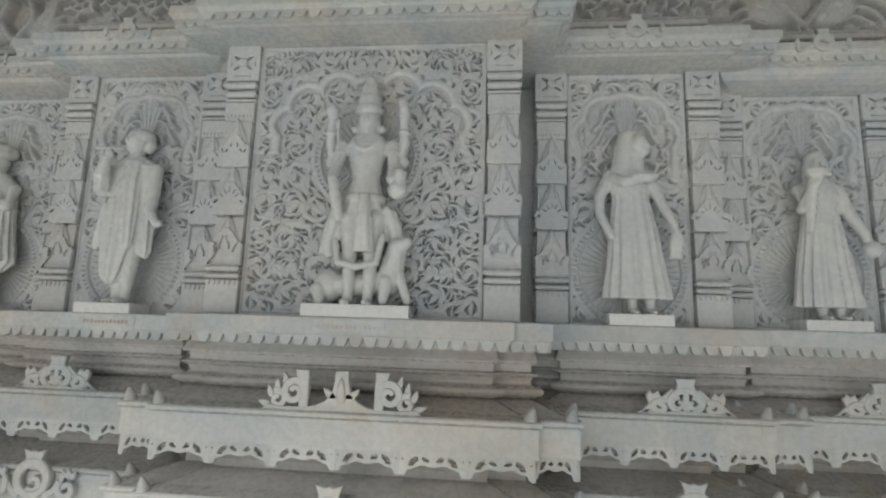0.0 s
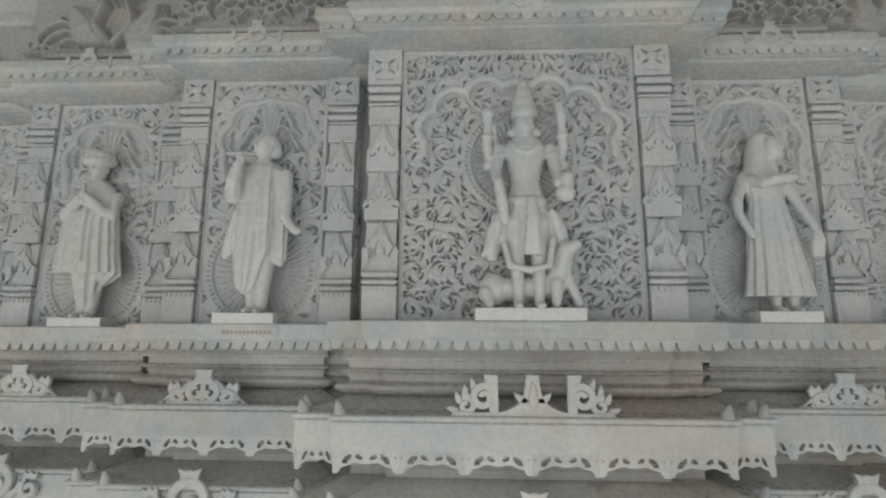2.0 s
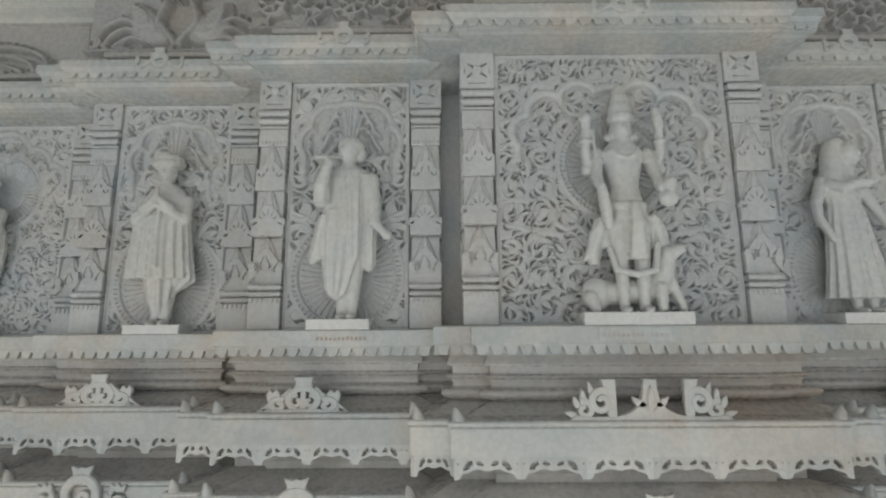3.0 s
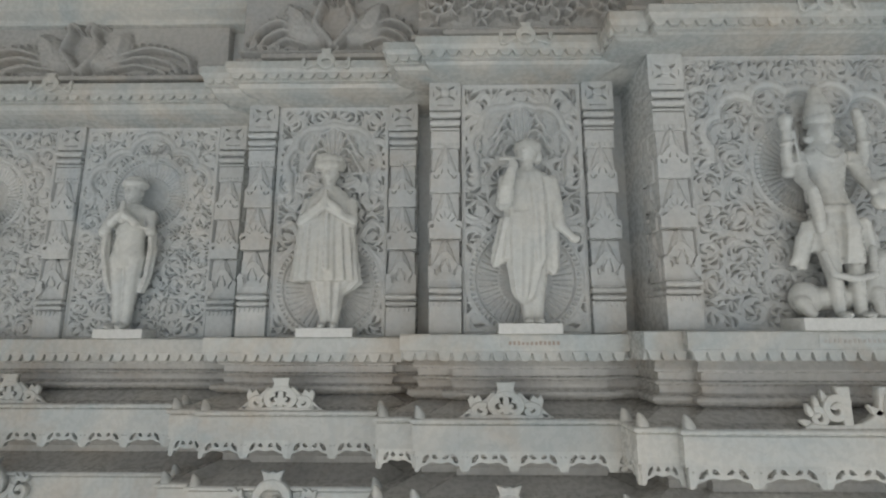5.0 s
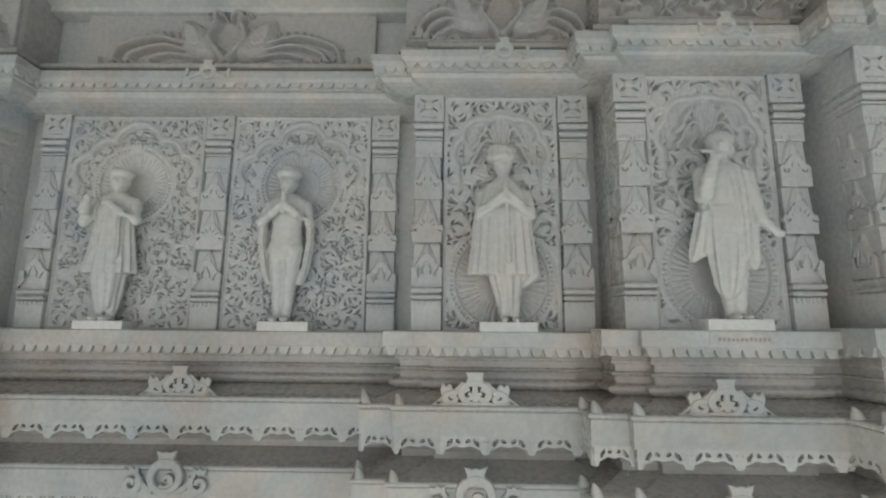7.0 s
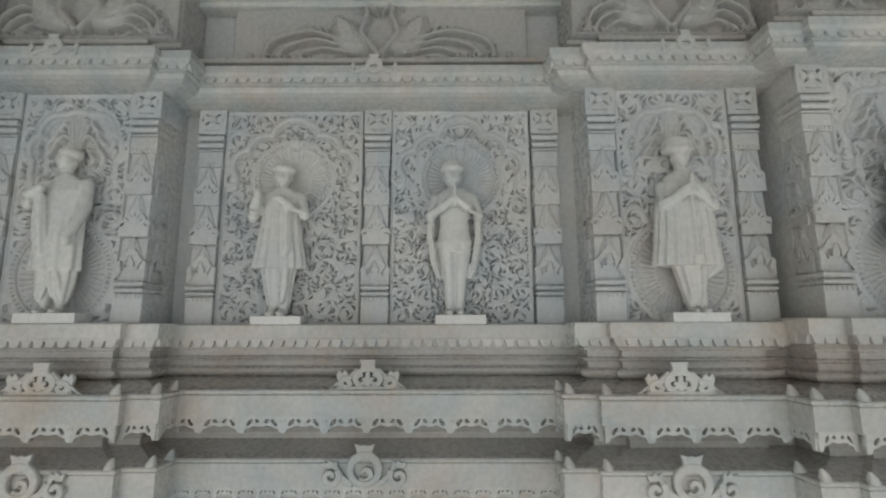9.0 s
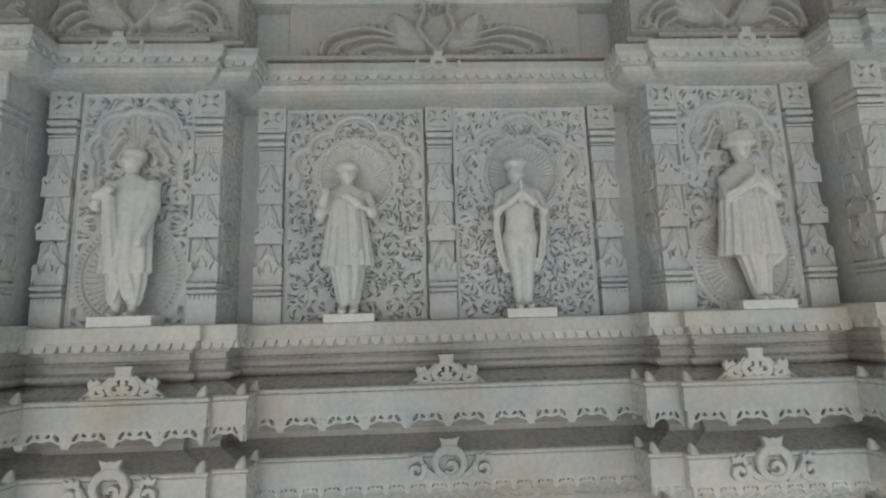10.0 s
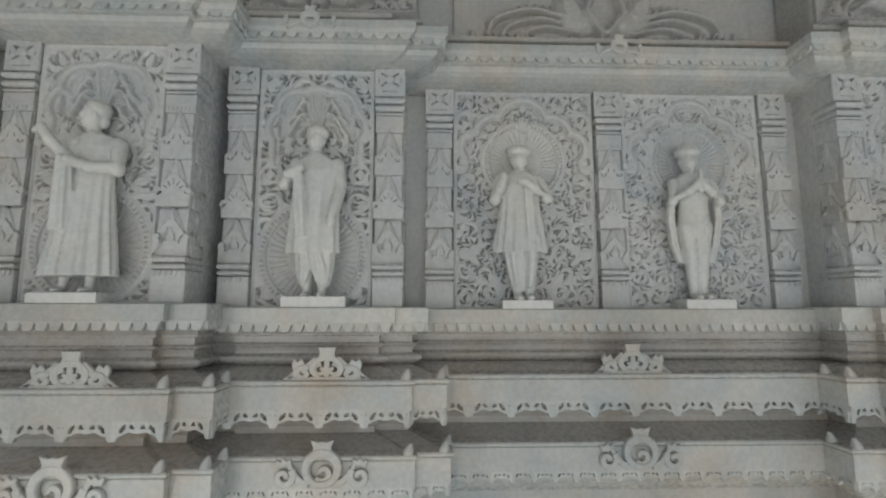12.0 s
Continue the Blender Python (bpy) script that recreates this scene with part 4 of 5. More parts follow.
for bay, (cx, hm, ho, y) in BAYS.items():
    if bay in ("double_east", "centre_far"):
        continue
    shelf, eave, low, cor = (bpy.data.objects[n + "_" + bay] for n in ("shelf", "eave", "lower_eave", "cornice"))
    along(shelf, bay, 0.112, 1.418 + LEVELS[bay][0] - SHELF, 0.061, lambda w: TOOTH, "tooth")
    along(cor, bay, 0.200, 2.842, 0.062, lambda w: DENTIL, "dentil")
    along(eave, bay, 0.203, 1.010, 0.205 if bay != "centre" else 0.245, lace_for(0.078), "lace_unit")
    along(low, bay, 0.219, 0.678, 0.105, lace_for(0.05), "lace_unit")
    off = CREST_SHIFT.get(bay, 0.0)
    if bay == "centre":
        made("crest", CREST_OPEN, MARBLE, eave, pose(cx + 0.01, y - 0.20, 1.142), "pierced three-part marble crest")
    else:
        made("crest", CREST, MARBLE, eave, pose(cx + off, y - 0.20, 1.142) @ Matrix.Diagonal((1.24, 1.0, 0.90, 1.0)), "pierced marble crest with curls")
    made("crest", CREST_LARGE, MARBLE, low, pose(cx + off, y - 0.247, 0.690), "large pierced marble crest with scrolls")
    made("crest", CREST_CORNICE, MARBLE, cor, pose(cx, y - 0.222, 2.856), "small pierced marble crest")
    for ob, p, z in ((eave, 0.205, 1.142), (low, 0.22, 0.816)):
        if "double" in bay:
            continue
        for s in (-1, 1):
            for a, b in ((hm + p - 0.02, y - p), (ho + p - 0.02, y + NOTCH - p), (ho + p, y + NOTCH - p + 0.12)):
                made("spike", SPIKE, MARBLE, ob, pose(cx + s * a, b, z, 0, 0, 180 if s > 0 else 0))


# worn inscriptions on the shelf: unreadable strokes
for bay, dx, n, wide in (("inner_west", 0.01, 12, 0.30), ("centre", 0.0, 14, 0.30)):
    cx, hm, ho, y = BAYS[bay]
    board = made("inscription", box_data("inscription", -wide / 2, wide / 2, -0.002, 0.002, 0, 0.05), MARBLE, bpy.data.objects["shelf_" + bay], pose(cx + dx, y - 0.129, 1.432 + LEVELS[bay][0] - SHELF), "worn inscription strip")
    rnd = random.Random(n)
    for i in range(n):
        made("bar", box_data("bar", -0.006, 0.006, -0.0015, 0.001, 0, rnd.uniform(0.012, 0.02)), INK if bay == "inner_west" else GRIME_SHADE, board, pose((i - (n - 1) / 2) * wide * 0.065, -0.002, 0.014))


# ---- statues on white slabs ----
def loft(bm, sections, n=48, pleats=0, seed=0):
    """A closed body of oval rings: (height, x, y, half width, half depth, fold depth)."""
    rnd = random.Random(seed)
    ph = [rnd.uniform(0.7, 1.3) for _ in range(n)]
    rings = []
    for z, cx, cy, rx, ry, fold in sections:
        row = []
        for i in range(n):
            a = 2 * math.pi * i / n
            k = 1 + (1.4 * fold / max(rx, 0.02)) * (math.cos(pleats * a + 0.7 * math.sin(2 * a)) * ph[i // 3] if pleats else 0)
            row.append(bm.verts.new((cx + rx * k * math.cos(a), cy + ry * k * math.sin(a), z)))
        rings.append(row)
    for a, b in zip(rings, rings[1:]):
        for i in range(n):
            bm.faces.new((a[i], a[(i + 1) % n], b[(i + 1) % n], b[i]))
    bm.faces.new(rings[0][::-1])
    bm.faces.new(rings[-1])


def ball(bm, c, r):
    r = r if isinstance(r, tuple) else (r, r, r)
    bmesh.ops.create_uvsphere(bm, u_segments=16, v_segments=10, radius=1.0, matrix=Matrix.LocRotScale(c, None, r))


def limb(bm, pts, radii, n=12):
    """A tapering tube through points, with round ends."""
    pts = [Vector(p) for p in pts]
    rings = []
    for i, p in enumerate(pts):
        d = (pts[min(i + 1, len(pts) - 1)] - pts[max(i - 1, 0)]).normalized()
        side = d.cross(Vector((0.31, 0.9, 0.2))).normalized()
        up = d.cross(side)
        rings.append([bm.verts.new(p + radii[i] * (math.cos(2 * math.pi * k / n) * side + math.sin(2 * math.pi * k / n) * up)) for k in range(n)])
    for a, b in zip(rings, rings[1:]):
        for k in range(n):
            bm.faces.new((a[k], a[(k + 1) % n], b[(k + 1) % n], b[k]))
    bm.faces.new(rings[0][::-1])
    bm.faces.new(rings[-1])
    for p, r in zip(pts, radii):
        ball(bm, p, r * 1.0)


def face(bm, x, y, z, r=0.05, turn=0.0):
    """A plain head on a neck."""
    s = math.sin(turn)
    limb(bm, [(x, y + 0.01, z - 0.12), (x, y + 0.005, z - 0.03)], [0.034, 0.030])
    ball(bm, (x, y, z), (r * 0.92, r, r * 1.22))
    ball(bm, (x + s * r * 0.55, y - 0.35 * r * math.cos(turn), z - r * 0.62), (r * 0.55, r * 0.55, r * 0.5))
    ball(bm, (x + s * r * 0.95, y - r * math.cos(turn), z - r * 0.12), (r * 0.17, r * 0.2, r * 0.3))
    # brow, cheeks, lips and ears
    c = math.cos(turn)
    for q in (-1, 1):
        ball(bm, (x + s * r * 0.70 + q * c * r * 0.32, y - r * 0.70 * c + q * s * r * 0.32, z + r * 0.24), (r * 0.32, r * 0.22, r * 0.12))
        ball(bm, (x + s * r * 0.50 + q * c * r * 0.34, y - r * 0.50 * c + q * s * r * 0.34, z - r * 0.40), (r * 0.34, r * 0.30, r * 0.40))
        ball(bm, (x + q * c * r * 0.90, y + q * s * r * 0.90 + 0.006, z - r * 0.10), (r * 0.12, r * 0.20, r * 0.32))
    ball(bm, (x + s * r * 0.80, y - r * 0.76 * c, z - r * 0.66), (r * 0.24, r * 0.16, r * 0.12))
    ball(bm, (x + s * r * 0.60, y - r * 0.58 * c, z - r * 0.94), (r * 0.30, r * 0.28, r * 0.24))


def feet(bm, xs, z=0.0):
    for x in xs:
        ball(bm, (x, -0.036, z + 0.010), (0.021, 0.046, 0.015))
        limb(bm, [(x, -0.01, z + 0.02), (x, 0.0, z + 0.12)], [0.020, 0.030])


def turbaned_praying(bm):
    loft(bm, [(0.03, 0.018, 0.01, 0.042, 0.036, 0.004), (0.12, 0.012, 0.0, 0.060, 0.048, 0.006), (0.27, 0.0, 0, 0.092, 0.06, 0.006)], 60, 9, 2)
    feet(bm, (-0.01, 0.05))
    loft(bm, [(0.235, -0.008, 0, 0.170, 0.072, 0.013), (0.26, -0.008, 0, 0.170, 0.074, 0.013), (0.36, -0.008, -0.005, 0.158, 0.073, 0.011), (0.50, -0.01, -0.005, 0.146, 0.070, 0.008), (0.58, -0.008, 0, 0.140, 0.064, 0.004), (0.66, -0.005, 0.005, 0.125, 0.056, 0), (0.71, -0.005, 0.01, 0.090, 0.048, 0), (0.745, 0, 0.01, 0.045, 0.04, 0)], 96, 19, 3)
    # ragged train of the cloak, lower on one side
    loft(bm, [(0.165, 0.070, 0.01, 0.016, 0.014, 0.002), (0.190, 0.085, 0.008, 0.045, 0.026, 0.007), (0.225, 0.110, 0.005, 0.062, 0.034, 0.009), (0.30, 0.105, 0.0, 0.060, 0.040, 0.008), (0.42, 0.085, -0.005, 0.050, 0.044, 0.006)], 48, 7, 5)
    for s in (-1, 1):
        limb(bm, [(s * 0.115, 0, 0.65), (s * 0.130, -0.04, 0.555), (s * 0.070, -0.080, 0.590), (s * 0.012, -0.095, 0.640)], [0.034, 0.030, 0.026, 0.020])
        limb(bm, [(s * 0.138, -0.045, 0.535), (s * 0.060, -0.085, 0.575), (s * 0.010, -0.098, 0.605)], [0.020, 0.018, 0.014])
    limb(bm, [(0, -0.10, 0.61), (0, -0.10, 0.695)], [0.020, 0.012])
    limb(bm, [(0.004, -0.075, 0.60), (0.012, -0.082, 0.30)], [0.012, 0.014])
    face(bm, -0.005, -0.005, 0.815, 0.050)
    # wound turban: a thick roll under a low dome
    for k in range(3):
        limb(bm, [(-0.01 + 0.056 * math.cos(a), 0.004 + 0.050 * math.sin(a), 0.862 + 0.014 * k + 0.010 * math.sin(a + 2.1 * k)) for a in np.linspace(0, 2 * math.pi, 15)], [0.031 - 0.004 * k] * 15)
    ball(bm, (-0.01, 0.005, 0.888), (0.058, 0.054, 0.034))


def flute_player(bm):
    for x in (0.0, 0.045):
        limb(bm, [(x, 0.0, 0.02), (x, 0.0, 0.16), (x, 0, 0.34)], [0.020, 0.036, 0.055])
        ball(bm, (x, -0.036, 0.010), (0.021, 0.046, 0.016))
    # lower cloth falling to a ragged point in front
    loft(bm, [(0.088, -0.018, -0.030, 0.012, 0.010, 0.001), (0.112, -0.014, -0.032, 0.034, 0.022, 0.005), (0.150, -0.010, -0.032, 0.050, 0.032, 0.007), (0.28, 0.0, -0.028, 0.072, 0.044, 0.008), (0.40, 0.008, -0.02, 0.082, 0.052, 0.007), (0.52, 0.012, -0.01, 0.086, 0.056, 0.004)], 56, 8, 6)
    # tunic with a slanting hem, drawn out to a corner on one side
    loft(bm, [(0.300, -0.020, 0.004, 0.096, 0.050, 0.008), (0.38, -0.012, 0.0, 0.094, 0.054, 0.008), (0.50, 0.006, 0, 0.092, 0.055, 0.006), (0.60, 0.014, 0, 0.098, 0.056, 0.003), (0.68, 0.016, 0.0, 0.108, 0.052, 0), (0.725, 0.014, 0.008, 0.084, 0.046, 0), (0.755, 0.012, 0.01, 0.038, 0.036, 0)], 72, 11, 5)
    loft(bm, [(0.262, -0.130, 0.004, 0.010, 0.010, 0), (0.290, -0.108, 0.002, 0.036, 0.024, 0.005), (0.36, -0.085, 0.0, 0.046, 0.034, 0.006), (0.50, -0.060, -0.005, 0.044, 0.040, 0.004)], 40, 6, 6)
    # shoulder cloth and the cape that hangs behind the lowered arm
    loft(bm, [(0.255, 0.050, -0.046, 0.010, 0.012, 0), (0.29, 0.050, -0.050, 0.026, 0.020, 0.005), (0.45, 0.048, -0.054, 0.034, 0.026, 0.006), (0.62, 0.040, -0.048, 0.040, 0.030, 0.005), (0.72, 0.034, -0.02, 0.046, 0.034, 0.002)], 40, 7, 7)
    loft(bm, [(0.225, 0.112, 0.0, 0.012, 0.012, 0), (0.255, 0.108, -0.002, 0.028, 0.022, 0.005), (0.42, 0.104, -0.006, 0.034, 0.032, 0.006), (0.60, 0.098, -0.006, 0.038, 0.042, 0.003), (0.70, 0.080, 0.0, 0.042, 0.045, 0)], 40, 6, 8)
    # forearm raised to the mouth with the flute, other arm held down and out
    limb(bm, [(-0.075, -0.005, 0.685), (-0.092, -0.045, 0.560), (-0.082, -0.085, 0.630), (-0.060, -0.092, 0.712)], [0.034, 0.034, 0.030, 0.021])
    loft(bm, [(0.545, -0.088, -0.060, 0.030, 0.034, 0.002), (0.60, -0.084, -0.072, 0.034, 0.030, 0.002), (0.66, -0.078, -0.084, 0.028, 0.024, 0)], 28, 5, 3)
    ball(bm, (-0.052, -0.090, 0.736), (0.021, 0.018, 0.027))
    limb(bm, [(-0.010, -0.060, 0.776), (-0.050, -0.085, 0.770), (-0.105, -0.100, 0.764)], [0.008, 0.008, 0.009])
    limb(bm, [(0.115, 0, 0.68), (0.128, -0.02, 0.55), (0.138, -0.045, 0.455), (0.175, -0.060, 0.405)], [0.034, 0.032, 0.026, 0.018])
    ball(bm, (0.192, -0.062, 0.388), (0.024, 0.017, 0.020))
    face(bm, 0.014, -0.005, 0.828, 0.050, -0.45)
    # thick hair, close to the head, with a knot at the nape
    ball(bm, (0.022, 0.012, 0.855), (0.061, 0.060, 0.052))
    ball(bm, (0.058, 0.020, 0.815), (0.030, 0.030, 0.042))


def slim_praying(bm):
    for s in (-1, 1):
        limb(bm, [(s * 0.024, 0.0, 0.03), (s * 0.030, 0, 0.2), (s * 0.045, 0, 0.40)], [0.026, 0.038, 0.055])
        ball(bm, (s * 0.03, -0.045, 0.014), (0.024, 0.05, 0.018))
    loft(bm, [(0.34, 0, 0, 0.085, 0.055, 0), (0.43, 0, 0, 0.090, 0.058, 0), (0.52, 0, 0, 0.080, 0.052, 0), (0.62, 0, 0, 0.100, 0.056, 0), (0.68, 0, 0.005, 0.105, 0.05, 0), (0.715, 0, 0.01, 0.05, 0.04, 0)], 40)
    for s in (-1, 1):
        loft(bm, [(0.20, s * 0.085, 0.01, 0.018, 0.02, 0.003), (0.30, s * 0.115, 0.01, 0.020, 0.026, 0.004), (0.44, s * 0.135, 0.0, 0.020, 0.03, 0.003), (0.56, s * 0.130, -0.01, 0.020, 0.03, 0)], 24, 5)
        limb(bm, [(s * 0.105, 0, 0.65), (s * 0.135, -0.035, 0.545), (s * 0.07, -0.08, 0.585), (s * 0.012, -0.095, 0.635)], [0.034, 0.030, 0.026, 0.020])
    limb(bm, [(0, -0.095, 0.60), (0, -0.095, 0.705)], [0.020, 0.012])
    face(bm, -0.01, 0, 0.785, 0.054)
    ball(bm, (-0.01, 0.008, 0.836), (0.074, 0.066, 0.036))
    ball(bm, (-0.01, 0.01, 0.856), (0.062, 0.056, 0.032))


def tunic_figure(bm):
    for s in (-1, 1):
        # loose trousers gathered at the ankles
        loft(bm, [(0.045, s * 0.028 + 0.01, 0.0, 0.026, 0.026, 0.003), (0.07, s * 0.029 + 0.01, 0, 0.034, 0.032, 0.004), (0.16, s * 0.033 + 0.005, 0, 0.046, 0.042, 0.005), (0.32, s * 0.048, 0, 0.058, 0.052, 0.004)], 36, 7, 3)
        ball(bm, (s * 0.030 + 0.01, -0.045, 0.014), (0.026, 0.052, 0.019))
        limb(bm, [(s * 0.03 + 0.01, -0.005, 0.02), (s * 0.03 + 0.01, 0, 0.08)], [0.024, 0.026])
    limb(bm, [(0.055, -0.05, 0.30), (0.05, -0.045, 0.16), (0.04, -0.04, 0.08)], [0.026, 0.022, 0.014])
    loft(bm, [(0.262, 0.0, 0, 0.140, 0.072, 0.011), (0.29, 0.0, 0, 0.140, 0.072, 0.011), (0.42, 0, 0, 0.120, 0.064, 0.008), (0.54, 0, 0, 0.106, 0.058, 0.004), (0.63, 0, 0, 0.118, 0.056, 0), (0.69, 0, 0.005, 0.11, 0.05, 0), (0.725, 0, 0.01, 0.05, 0.04, 0)], 72, 14, 9)
    loft(bm, [(0.325, 0.055, -0.066, 0.008, 0.010, 0), (0.35, 0.052, -0.068, 0.028, 0.016, 0.003), (0.50, 0.045, -0.066, 0.030, 0.020, 0.004), (0.62, 0.035, -0.06, 0.026, 0.02, 0.002)], 24, 5, 2)
    limb(bm, [(-0.11, 0, 0.66), (-0.145, -0.04, 0.550), (-0.120, -0.09, 0.600), (-0.108, -0.095, 0.640)], [0.036, 0.033, 0.028, 0.024])
    ball(bm, (-0.105, -0.097, 0.665), (0.024, 0.018, 0.030))
    limb(bm, [(0.11, 0, 0.66), (0.145, -0.045, 0.56), (0.07, -0.085, 0.60), (0.02, -0.095, 0.640)], [0.036, 0.033, 0.028, 0.022])
    ball(bm, (0.01, -0.09, 0.645), (0.04, 0.02, 0.022))
    face(bm, 0, 0, 0.79, 0.053, 0.2)
    ball(bm, (0, 0.010, 0.836), (0.070, 0.064, 0.040))


def robed_elder(bm):
    feet(bm, (-0.03, 0.05))
    # two draped lobes of the lower cloth, with a gap between them
    loft(bm, [(0.055, -0.045, -0.02, 0.014, 0.014, 0.001), (0.085, -0.042, -0.02, 0.028, 0.030, 0.004), (0.16, -0.036, -0.01, 0.046, 0.042, 0.005), (0.30, -0.030, 0, 0.065, 0.050, 0.005)], 40, 7, 4)
    loft(bm, [(0.050, 0.058, -0.01, 0.026, 0.026, 0.002), (0.085, 0.056, -0.01, 0.040, 0.036, 0.004), (0.16, 0.052, 0.0, 0.052, 0.046, 0.005), (0.30, 0.045, 0, 0.065, 0.050, 0.005)], 40, 7, 5)
    limb(bm, [(0.00, -0.045, 0.24), (0.012, -0.045, 0.15), (0.030, -0.040, 0.085)], [0.020, 0.016, 0.010])
    limb(bm, [(0.03, -0.050, 0.24), (0.060, -0.045, 0.15), (0.070, -0.035, 0.085)], [0.014, 0.012, 0.008])
    loft(bm, [(0.22, -0.005, 0, 0.130, 0.062, 0.007), (0.25, -0.005, 0, 0.130, 0.064, 0.007), (0.40, 0.0, 0, 0.120, 0.062, 0.007), (0.55, 0.005, 0, 0.118, 0.060, 0.005), (0.65, 0.008, 0, 0.120, 0.056, 0.002), (0.71, 0.006, 0.008, 0.095, 0.048, 0), (0.75, 0, 0.01, 0.04, 0.04, 0)], 64, 9, 12)
    limb(bm, [(-0.10, 0, 0.69), (-0.150, -0.04, 0.575), (-0.12, -0.085, 0.615), (-0.06, -0.09, 0.650)], [0.036, 0.034, 0.028, 0.024])
    loft(bm, [(0.30, -0.05, -0.055, 0.03, 0.02, 0.004), (0.45, -0.06, -0.07, 0.034, 0.024, 0.004), (0.62, -0.07, -0.075, 0.030, 0.025, 0)], 24, 5)
    limb(bm, [(0.115, 0, 0.69), (0.132, -0.02, 0.56), (0.118, -0.06, 0.46), (0.10, -0.08, 0.40)], [0.036, 0.034, 0.030, 0.024])
    ball(bm, (0.10, -0.085, 0.375), (0.026, 0.024, 0.035))
    face(bm, -0.005, 0.0, 0.825, 0.053, -0.15)
    ball(bm, (0, 0.012, 0.865), (0.062, 0.060, 0.042))


def dancer(bm):
    feet(bm, (-0.07, 0.06))
    loft(bm, [(0.075, -0.01, 0, 0.185, 0.085, 0.012), (0.11, -0.01, 0, 0.182, 0.085, 0.012), (0.30, 0.0, 0, 0.150, 0.075, 0.008), (0.48, 0.015, 0, 0.118, 0.064, 0.004), (0.56, 0.02, 0, 0.112, 0.06, 0), (0.68, 0.025, 0, 0.130, 0.058, 0), (0.735, 0.02, 0.008, 0.09, 0.05, 0), (0.76, 0.01, 0.01, 0.04, 0.04, 0)], 80, 15, 14)
    loft(bm, [(0.28, -0.08, -0.06, 0.05, 0.03, 0.006), (0.45, -0.075, -0.07, 0.045, 0.03, 0.006), (0.62, -0.07, -0.08, 0.035, 0.028, 0.003)], 30, 6)
    limb(bm, [(0.14, 0, 0.69), (0.175, -0.045, 0.57), (0.06, -0.095, 0.565), (-0.04, -0.10, 0.60)], [0.044, 0.038, 0.030, 0.024])
    limb(bm, [(-0.07, -0.01, 0.69), (-0.075, -0.06, 0.62), (-0.15, -0.09, 0.70), (-0.19, -0.09, 0.755)], [0.040, 0.036, 0.028, 0.022])
    limb(bm, [(-0.185, -0.09, 0.755), (-0.225, -0.09, 0.735)], [0.018, 0.012])
    face(bm, 0.0, 0.0, 0.845, 0.056, -0.9)
    ball(bm, (0.012, 0.01, 0.872), (0.062, 0.060, 0.052))
    ball(bm, (0.040, 0.02, 0.825), (0.026, 0.028, 0.040))


def veiled_woman(bm):
    feet(bm, (-0.02, 0.06))
    loft(bm, [(0.07, 0.005, 0, 0.152, 0.076, 0.010), (0.10, 0.005, 0, 0.150, 0.076, 0.010), (0.25, 0.0, 0, 0.126, 0.068, 0.007), (0.42, -0.008, 0, 0.108, 0.060, 0.004), (0.54, -0.015, 0, 0.086, 0.054, 0.002), (0.64, -0.025, 0, 0.096, 0.056, 0), (0.70, -0.030, 0.005, 0.080, 0.048, 0), (0.735, -0.02, 0.01, 0.05, 0.045, 0)], 72, 15, 16)
    limb(bm, [(-0.11, 0, 0.66), (-0.165, -0.02, 0.55), (-0.165, -0.025, 0.47), (-0.12, -0.045, 0.36)], [0.034, 0.028, 0.023, 0.018])
    limb(bm, [(0.07, 0, 0.66), (0.125, -0.02, 0.52), (0.165, -0.045, 0.42), (0.175, -0.055, 0.37)], [0.030, 0.025, 0.020, 0.016])
    loft(bm, [(0.255, 0.165, -0.055, 0.030, 0.020, 0.002), (0.34, 0.175, -0.055, 0.036, 0.024, 0.002), (0.38, 0.175, -0.055, 0.02, 0.018, 0)], 24, 5)
    limb(bm, [(-0.095, -0.030, 0.640), (-0.060, -0.070, 0.615), (0.010, -0.092, 0.622)], [0.030, 0.026, 0.020])
    loft(bm, [(0.605, 0.018, -0.090, 0.034, 0.024, 0), (0.622, 0.022, -0.092, 0.060, 0.034, 0), (0.642, 0.026, -0.092, 0.070, 0.038, 0)], 24)
    face(bm, 0.020, -0.020, 0.808, 0.052, 0.85)
    loft(bm, [(0.66, -0.06, 0.0, 0.055, 0.05, 0), (0.74, -0.035, 0.01, 0.058, 0.055, 0), (0.83, -0.024, 0.016, 0.052, 0.054, 0), (0.878, -0.014, 0.012, 0.046, 0.046, 0), (0.900, -0.010, 0.008, 0.02, 0.02, 0)], 32)


